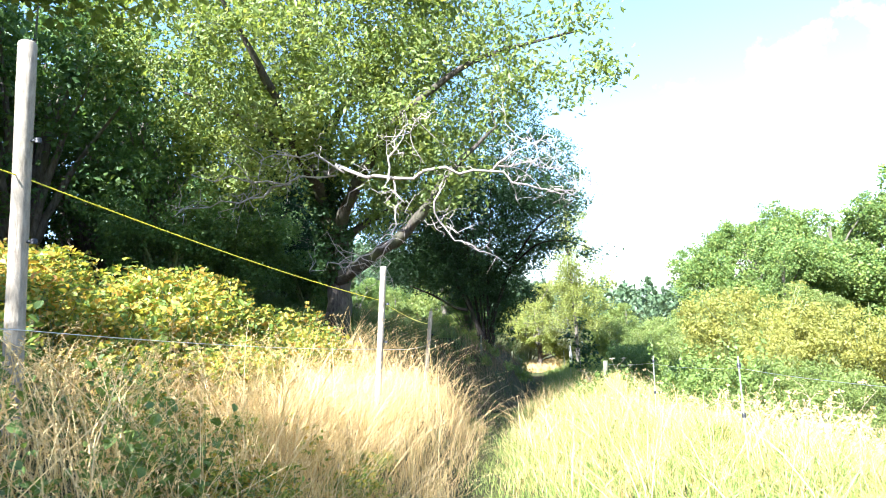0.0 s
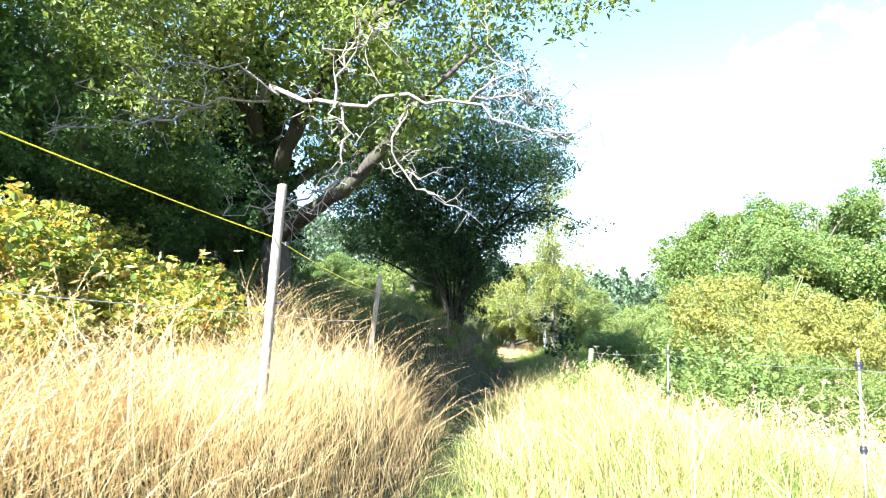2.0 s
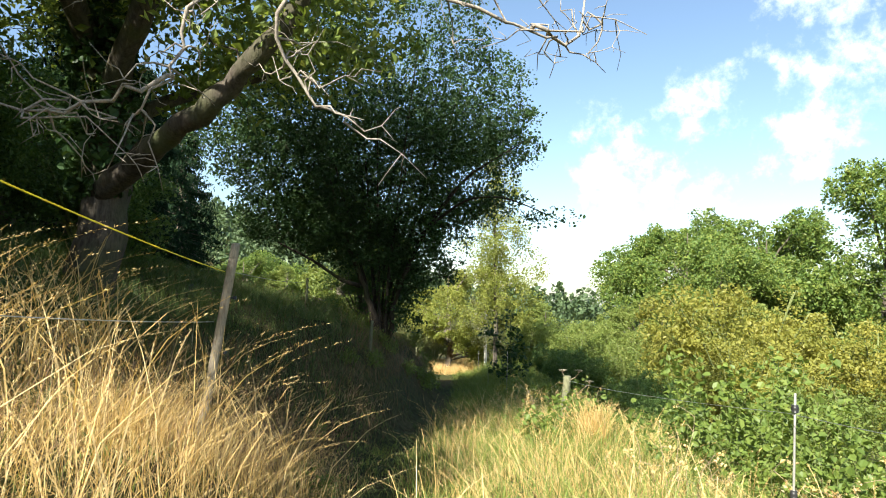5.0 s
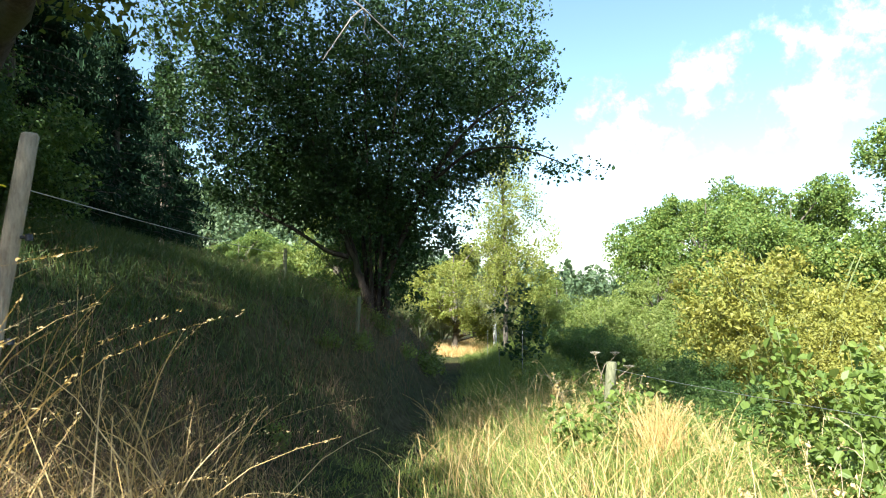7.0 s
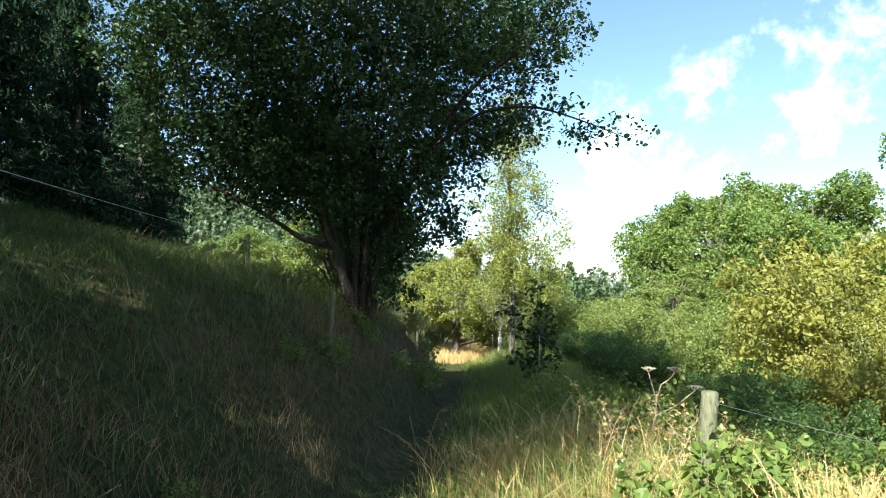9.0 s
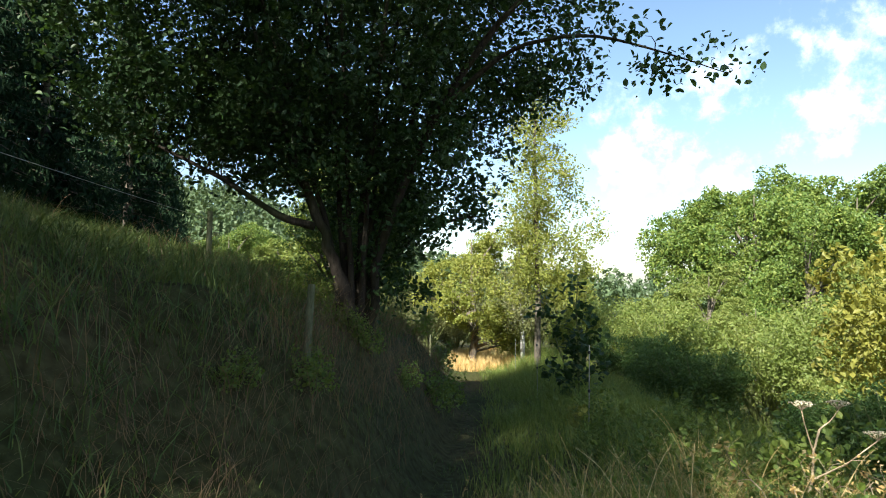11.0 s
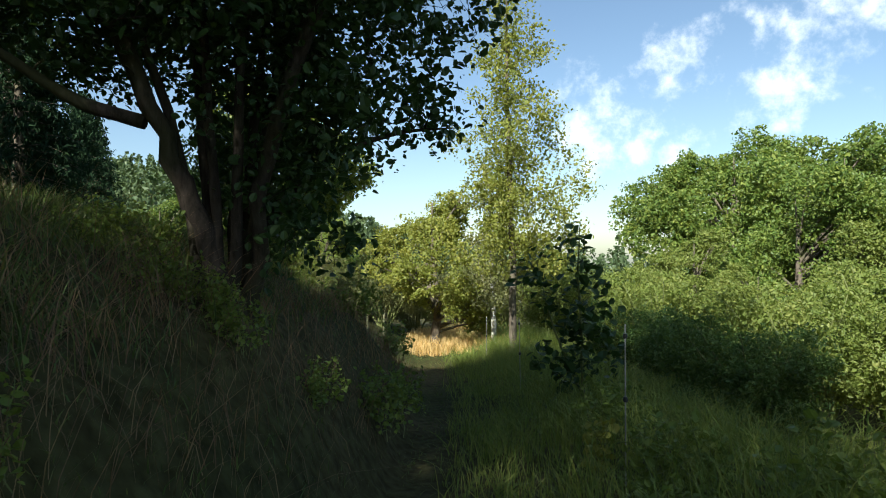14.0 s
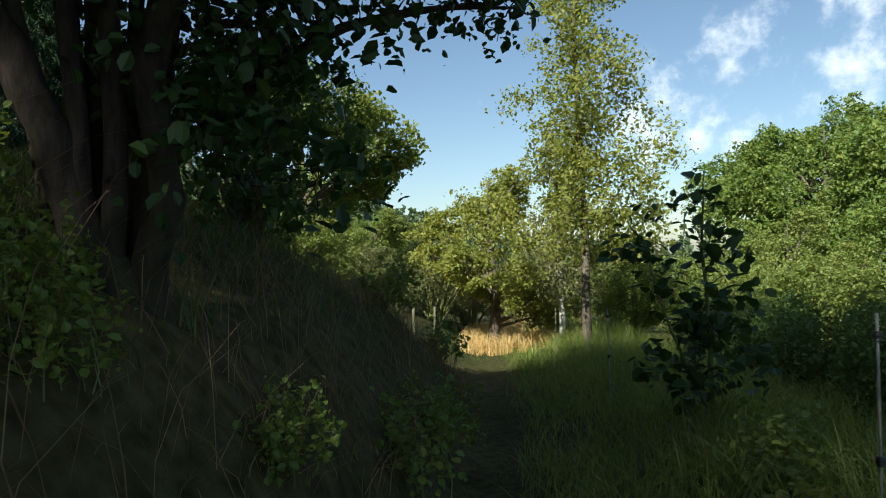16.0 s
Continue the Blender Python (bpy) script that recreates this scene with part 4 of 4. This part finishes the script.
# ---- brambles, weeds and saplings ----
def bramble_parts(w, h, canes, leaves):
    """A mound of arching canes with three-part leaves."""
    lines, cs = [], []
    for _ in range(canes):
        a, r = RNG.uniform(0, 6.28), RNG.uniform(0.25, 1.0) * w
        b = np.array([0.35 * w * RNG.normal(), 0.35 * w * RNG.normal(), -0.05])
        e = b + np.array([r * math.cos(a), r * math.sin(a), 0.0])
        e[2] = 0.05 + 0.3 * h * RNG.random()
        p = bend(b, e, h * RNG.uniform(0.5, 1.0), 9, 0.03)
        lines.append((p, np.linspace(0.006, 0.002, 9)))
        m = leaves // canes // 3
        t = RNG.uniform(1.2, 8, m)
        c = np.stack([np.interp(t, np.arange(9), p[:, q]) for q in range(3)], -1) + RNG.normal(size=(m, 3)) * np.array([0.09, 0.09, 0.06])
        for k in range(3):
            cs.append(c + np.array([0.035 * math.cos(2.1 * k), 0.035 * math.sin(2.1 * k), 0.004 * k]))
    c = np.concatenate(cs)
    c = c[c[:, 2] > 0.02]
    berries = c[RNG.choice(len(c), 60)] + np.array([0, 0, 0.02])
    berry = leaf_mesh("fruit", berries, 0.022, BERRY, 0.2, 1.0, True)
    return [("cane_tangle", mesh_of("cane_tangle", *tubes(lines, 4), CANE, True)), ("foliage", leaf_mesh("foliage", c, 0.07, BRAMBLE, 0.65, 0.75, True)), ("fruit", berry)]


br_a, br_b = bramble_parts(1.1, 0.85, 60, 5600), bramble_parts(0.9, 0.75, 50, 4400)
for q, (x, y, sc) in enumerate([(-2.6, 8.9, 1.0), (-3.5, 7.9, 1.1), (-3.0, 6.4, 1.05), (-4.4, 6.6, 1.1), (-2.1, 7.5, 0.75), (-3.9, 9.3, 1.05), (-2.4, 4.7, 0.62), (-3.4, 5.0, 0.8), (-1.8, 3.6, 0.5), (-4.6, 4.8, 0.9), (-2.0, 6.1, 0.75), (-1.9, 5.2, 0.6), (-2.7, 5.9, 0.9), (-2.1, 8.4, 0.8), (-3.1, 7.2, 1.0), (-1.0, 2.9, 0.36), (-0.75, 4.1, 0.36), (-1.3, 3.7, 0.42), (-0.75, 4.9, 0.28),
                                (-5.2, 8.0, 1.1), (-2.9, 10.6, 0.8), (-4.4, 11.4, 0.9)]):
    plant("bramble", br_a if q % 2 else br_b, x, y, "sunlit bramble mound with green, yellow and red leaves", "bramble", "brambles on the bank", turn=77 * q, scale=0.78 * sc)


def weed_parts(h, stems, leaves, leaf, mat, spread_w=0.35):
    """Upright leafy stems."""
    lines, cs = [], []
    for _ in range(stems):
        a, r = RNG.uniform(0, 6.28), spread_w * math.sqrt(RNG.random())
        b = np.array([r * math.cos(a), r * math.sin(a), -0.05])
        e = b + np.array([0.25 * h * RNG.normal(), 0.25 * h * RNG.normal(), h * RNG.uniform(0.6, 1.1)])
        p = bend(b, e, 0.02, 6, 0.03)
        lines.append((p, np.linspace(0.006, 0.002, 6)))
        m = leaves // stems
        t = RNG.uniform(0.8, 5, m)
        cs.append(np.stack([np.interp(t, np.arange(6), p[:, q]) for q in range(3)], -1) + RNG.normal(size=(m, 3)) * 0.055)
    return [("stalk_tuft", mesh_of("stalk_tuft", *tubes(lines, 4), CANE, True)), ("foliage", leaf_mesh("foliage", np.concatenate(cs), leaf, mat, 0.6, 0.8, True))]


tall_cane = weed_parts(1.6, 18, 1500, 0.07, WEED, 0.6)
for q, (x, y, sc) in enumerate([(4.3, 12.3, 0.8), (4.9, 13.1, 1.05), (5.2, 11.6, 0.9), (5.8, 14.6, 1.15), (4.0, 11.3, 0.7)]):
    plant("tall_cane", tall_cane, x, y, "tall arching canes with large green leaves", "shrub", "tall canes behind the fence", turn=70 * q, scale=sc)
rasp, nettle = weed_parts(0.85, 16, 1100, 0.058, WEED, 0.5), weed_parts(0.75, 16, 800, 0.06, WEED, 0.45)
for q, (x, y, sc) in enumerate([(4.4, 13.4, 0.8), (4.8, 11.0, 0.9), (5.4, 12.6, 1.0), (4.7, 14.0, 0.9), (5.0, 16.0, 0.9), (4.6, 18.4, 0.9), (5.4, 18.8, 1.1), (5.0, 20.6, 0.9), (4.3, 16.9, 0.7)]):
    plant("raspberry_cane", rasp, x, y, "leafy green raspberry canes along the wire fence", "shrub", "raspberry canes by the fence", turn=50 * q, scale=sc)
for q, (x, y, sc) in enumerate([(4.1, 15.6, 0.7), (3.8, 17.4, 0.7), (4.1, 19.3, 0.8), (4.6, 22.0, 0.9), (4.9, 24.0, 0.9), (3.9, 20.8, 0.6), (3.4, 18.7, 0.6), (0.5, 18.6, 0.4), (0.1, 15.8, 0.4),
                                (0.2, 12.9, 0.5), (2.7, 25.4, 0.8), (2.4, 24.0, 0.8), (2.3, 27.0, 0.8), (3.0, 29.4, 0.9), (3.45, 14.7, 0.6), (3.75, 14.9, 0.75), (0.9, 21.8, 0.5), (1.4, 21.7, 0.45), (0.4, 22.0, 0.5), (1.9, 22.6, 0.5), (1.2, 22.0, 0.5), (0.6, 22.4, 0.55), (-1.2, 2.6, 0.6), (-0.9, 2.1, 0.5), (-1.7, 3.2, 0.7), (-2.0, 2.5, 0.7), (-1.4, 1.9, 0.6), (-2.6, 3.4, 0.8), (-0.75, 2.9, 0.4), (3.18, 14.6, 1.0), (3.35, 14.75, 0.95), (3.65, 14.75, 1.0), (3.85, 15.1, 0.9), (3.9, 13.8, 0.6), (0.95, 19.25, 0.5)]):
    plant("nettle_clump", nettle, x, y, "low clump of green nettles in the grass", "weed", "nettles along the path", turn=61 * q, scale=sc)


# the large-leaved sapling at the fence
plant("sapling", grow([([(0, 0, 0), (0.05, 0, 1.0), (0.0, 0.05, 2.0), (0.05, 0, 2.9)], [0.03, 0.025, 0.018, 0.006]), ([(0, 0, 0.3), (-0.4, 0.1, 1.3), (-0.6, 0.2, 2.3)], [0.02, 0.015, 0.005])],
      [(0.05, 0, 2.5, 0.35, 0.35, 0.4), (-0.5, 0.1, 2.1, 0.4, 0.4, 0.4), (0, 0, 1.6, 0.5, 0.5, 0.6), (0.3, 0, 1.0, 0.5, 0.5, 0.5), (-0.3, 0, 0.8, 0.5, 0.5, 0.5)], 90, 560, 0.13, SHADE, CANE, 0.12, 0.3, 0.6, True, 0.9), 5.15, 25.5,
      "dark sapling with large drooping leaves beside the fence", "tree", scale=0.85)


# a dead hogweed stalk with its dry umbel
def hogweed(x, y, h, turn):
    base = thing("hogweed", (x, y, float(ground_z(x, y)) - 0.03), "dead pale hogweed stalk with dry umbels", "weed")
    base.rotation_euler = (0, 0, radians(turn))
    main = bend((0, 0, 0), (0.18, 0.05, h), 0.0, 6, 0.012)
    part_of("stem", mesh_of("stem", *tubes([(main, np.linspace(0.012, 0.007, 6))], 8), STEM, True), base)
    for tip, start in (((0.36, 0.1, h + 0.12), main[-1]), ((0.02, 0.0, h + 0.14), main[-2]), ((0.48, -0.1, h - 0.05), main[-3])):
        arm = bend(start, tip, -0.02, 5, 0.01)
        lines = [(arm, np.linspace(0.007, 0.004, 5))]
        dots = []
        for k in range(16):
            a, r = k * 2.4, 0.07 * math.sqrt((k + 1) / 16)
            e = np.array(tip) + np.array([r * math.cos(a), r * math.sin(a), 0.055 - 2.5 * r * r])
            lines.append((bend(tip, e, 0.0, 3, 0.0), np.linspace(0.002, 0.0015, 3)))
            dots.append(e + RNG.normal(size=(9, 3)) * np.array([0.011, 0.011, 0.004]))
        part_of("umbel", mesh_of("umbel", *tubes(lines, 4), STEM, True), base)
        tagged(part_of("seeds", leaf_mesh("seeds", np.concatenate(dots), 0.014, UMBEL, 0.7, 0.7, True), base), kind="stuff")


hogweed(4.3, 17.9, 0.78, 0)


# ---- fences ----
def wooden_post(x, y, top, r, lean_x=0.0, lean_y=0.0, mat=POST, label="round weathered wooden fence post", cap=True):
    z = float(ground_z(x, y))
    h = top - z
    x, y = x - lean_x * h, y - lean_y * h
    ob = thing("fence_post", (x, y, float(ground_z(x, y)) - 0.05), label, "post", "wooden fence posts")
    t = np.linspace(0, 1, 9)
    p = np.stack([lean_x * t * h, lean_y * t * h, t * (h + 0.05)], -1)
    rad = r * (1.04 - 0.08 * t + 0.025 * RNG.normal(size=9))
    p, rad = np.vstack([p, p[-1] + [0, 0, 0.008]]), np.append(rad, rad[-1] * 0.8)
    part_of("post", mesh_of("post", *tubes([(p, rad)], 14), mat, True), ob)
    if cap:
        for s in (0, 2):
            c = p[6 - s]
            part_of("insulator", mesh_of("insulator", *tubes([(np.array([c + [r * 0.9, 0, 0], c + [r + 0.02, 0, 0], c + [r + 0.03, 0, 0]]), np.array([0.007, 0.007, 0.016])),
                                                            (np.array([c + [r + 0.03, 0, -0.012], c + [r + 0.03, 0, 0], c + [r + 0.03, 0, 0.012]]), np.array([0.014, 0.016, 0.014]))], 8), PLASTIC, True), ob, "black plastic insulator")
    return ob


wooden_post(-1.93, 3.05, 2.88, 0.042, 0.06, 0.0)
wooden_post(-0.64, 6.9, 1.84, 0.033, 0.11, 0.0)
wooden_post(-0.29, 11.4, 1.36, 0.033, 0.15, 0.0)
wooden_post(-0.54, 22.0, 1.58, 0.034, 0.02, 0.0, MOSSY, "dark weathered fence post on the shaded bank", cap=False)
wooden_post(0.93, 19.57, 0.62, 0.034, 0.07, 0.0, MOSSY, "dark weathered fence post half hidden in grass", cap=False)
wooden_post(2.7, 32.4, -0.75, 0.03, 0.0, 0.0, MOSSY, "dark weathered fence post by the clearing", cap=False)
wooden_post(3.3, 35.6, -0.98, 0.03, 0.03, 0.0, MOSSY, "dark weathered fence post by the clearing", cap=False)
wooden_post(-9.9, 17.0, 5.3, 0.11, 0.02, 0.0, label="thick pale old post on the hillside", cap=False)
wooden_post(3.52, 15.2, 0.08, 0.055, 0.10, 0.02, MOSSY, "old fence stake green with moss", cap=False)


def cord(name, knots, r, sag, mat, label, twist=False):
    """A cord or wire that hangs between its posts; a twisted one is laid of three strands."""
    pts = np.concatenate([bend(a, b, -sag, 24, 0.0)[:-1] for a, b in zip(knots[:-1], knots[1:])] + [np.array([knots[-1]], float)])
    if twist:
        t1 = np.linspace(0, len(pts) - 1, len(pts) * 8)
        pts = np.stack([np.interp(t1, np.arange(len(pts)), pts[:, c]) for c in range(3)], -1)
        s = np.append(0, np.cumsum(np.linalg.norm(np.diff(pts, axis=0), axis=1))) * 70
        lines = []
        for k in range(3):
            o = np.stack([np.cos(s + 2.1 * k), 0 * s, np.sin(s + 2.1 * k)], -1) * r * 0.55
            lines.append((pts + o, np.full(len(pts), r * 0.62)))
    else:
        lines = [(pts, np.full(len(pts), r))]
    return tagged(new(name, mesh_of(name, *tubes(lines, 5), mat, True)), label, name.split("_")[-1])


cord("yellow_rope", [(-3.2, -1.0, 3.0), (-1.96, 3.05, 2.27), (-0.69, 6.87, 1.65), (-0.36, 11.37, 1.29)], 0.0036, 0.04, TAPE, "twisted yellow fence cord strung from post to post", True)
# The cord's last stretch, grey instead of yellow to imitate the bank's shade.
cord("fence_wire", [(-0.36, 11.4, 1.3), (-0.58, 21.98, 1.5)], 0.0028, 0.04, ROD, "last stretch of the fence cord, coloured dull for the shaded bank")
cord("fence_wire", [(-3.2, -1.0, 2.1), (-1.96, 3.02, 1.55), (-0.74, 6.87, 1.15), (-0.42, 11.37, 0.92)], 0.0025, 0.03, WIRE, "thin pale fence wire strung from post to post")


def fence_rod(x, y, top, lean):
    z = float(ground_z(x, y))
    ob = thing("fence_rod", (x, y, z - 0.05), "thin galvanised steel fence rod in the grass", "post", "steel fence rods")
    t = np.linspace(0, 1, 6)[:, None]
    h = top - z + 0.05
    p = t * np.array([lean * h, 0, h])
    part_of("rod", mesh_of("rod", *tubes([(p, np.full(6, 0.0065))], 8), ROD, True), ob)
    for u in (0.55, 0.93):
        c = p[0] + u * (p[-1] - p[0])
        part_of("insulator", mesh_of("insulator", *tubes([(np.array([c + [0, 0, -0.02], c, c + [0, 0, 0.02]]), np.array([0.016, 0.02, 0.016]))], 8), PLASTIC, True), ob, "black plastic insulator")


RODS = [(2.1, 2.2, 1.15, 0.02), (2.55, 5.95, 0.90, 0.01), (2.85, 9.57, 0.63, 0.05), (4.31, 22.33, -0.13, 0.02), (4.9, 27.5, -0.5, 0.0), (5.6, 33.0, -0.9, 0.02)]
for x, y, top, lean in RODS:
    fence_rod(x, y, top, lean)
for drop in (0.1,):
    cord("fence_wire", [(x, y - 0.02, top - drop) for x, y, top, lean in RODS if y < 14] + [(3.52, 15.15, 0.02)], 0.0016, 0.03, WIRE, "thin galvanised wire between the steel rods")


# ---- far woods on the hill ----
def far_wood(name, n, box, label):
    """Many small far trees in one mesh: rough cones and rounded clumps of leaf sprays."""
    x, y = scatter(n, *box)
    cs = []
    for px, py in zip(x, y):
        h, m = RNG.uniform(6, 12), 64
        u = RNG.random(m) ** 0.8
        r = (1 - u) * 2.2 + 0.4
        a = RNG.uniform(0, 6.28, m)
        cs.append(np.stack([px + r * np.cos(a), py + r * np.sin(a), float(ground_z(px, py)) + u * h], -1))
    tagged(new(name, leaf_mesh(name, np.concatenate(cs), 1.15, FAR, 0.5, 0.7, False)), label, "forest", kind="stuff")


far_wood("far_wood", 1500, (-160, 70, 150, 330), "distant mixed forest on a low hill")
far_wood("valley_wood", 250, (20, 260, 110, 260), "distant hazy trees along the valley")


# a small bright yellow-green weed in the shade by the fence
plant("yellow_weed", weed_parts(0.5, 9, 130, 0.08, YELLOW, 0.14), 4.33, 22.8, "bright yellow-green weed in the shade by the fence", "weed")

# a bleached tuft of dry grass leaning by the old stake
tuft_x, tuft_y = 3.42 + 0.09 * RNG.normal(size=260), 13.9 + 0.08 * RNG.normal(size=260)
tagged(new("pale_grass_tuft", blade_mesh("pale_grass_tuft", tuft_x, tuft_y, RNG.uniform(0.4, 0.78, 260), np.full(260, 0.009), RNG.uniform(0.1, 0.5, 260), STRAW, 1.0)), "bleached tuft of tall dry grass by the fence", "grass", kind="stuff")


# dead pale weeds that lean over the fence
def dry_weed_parts(n):
    lines, cs = [], []
    for _ in range(n):
        a, r = RNG.uniform(0, 6.28), 0.3 * math.sqrt(RNG.random())
        b = np.array([r * math.cos(a), r * math.sin(a), -0.03])
        e = b + np.array([0.3 * RNG.normal(), 0.3 * RNG.normal(), RNG.uniform(0.5, 0.95)])
        p = bend(b, e, 0.04, 7, 0.03)
        lines.append((p, np.linspace(0.005, 0.002, 7)))
        for k in (3, 4, 5, 6):
            tip = p[k] + RNG.normal(size=3) * np.array([0.1, 0.1, 0.05])
            lines.append((bend(p[k], tip, 0.02, 4, 0.05), np.linspace(0.003, 0.0015, 4)))
            cs.append(tip + RNG.normal(size=(7, 3)) * 0.02)
    return [("stalk_tuft", mesh_of("stalk_tuft", *tubes(lines, 4), STEM, True)), ("seed_head", leaf_mesh("seed_head", np.concatenate(cs), 0.035, STRAW, 0.4, 0.6, False))]


dry = dry_weed_parts(13)
for q, (x, y, sc) in enumerate([(4.2, 8.2, 1.0), (4.9, 9.0, 1.1), (3.8, 9.7, 0.9), (5.3, 10.0, 1.1), (3.5, 7.6, 0.9), (3.1, 11.4, 0.8), (3.7, 16.2, 0.9), (4.5, 17.4, 0.9), (4.2, 10.4, 1.0), (4.6, 7.2, 1.0)]):
    plant("dry_weed", dry, x, y, "dead pale weed stalks with dry seed heads", "weed", "dry weeds along the fence", turn=83 * q, scale=sc)
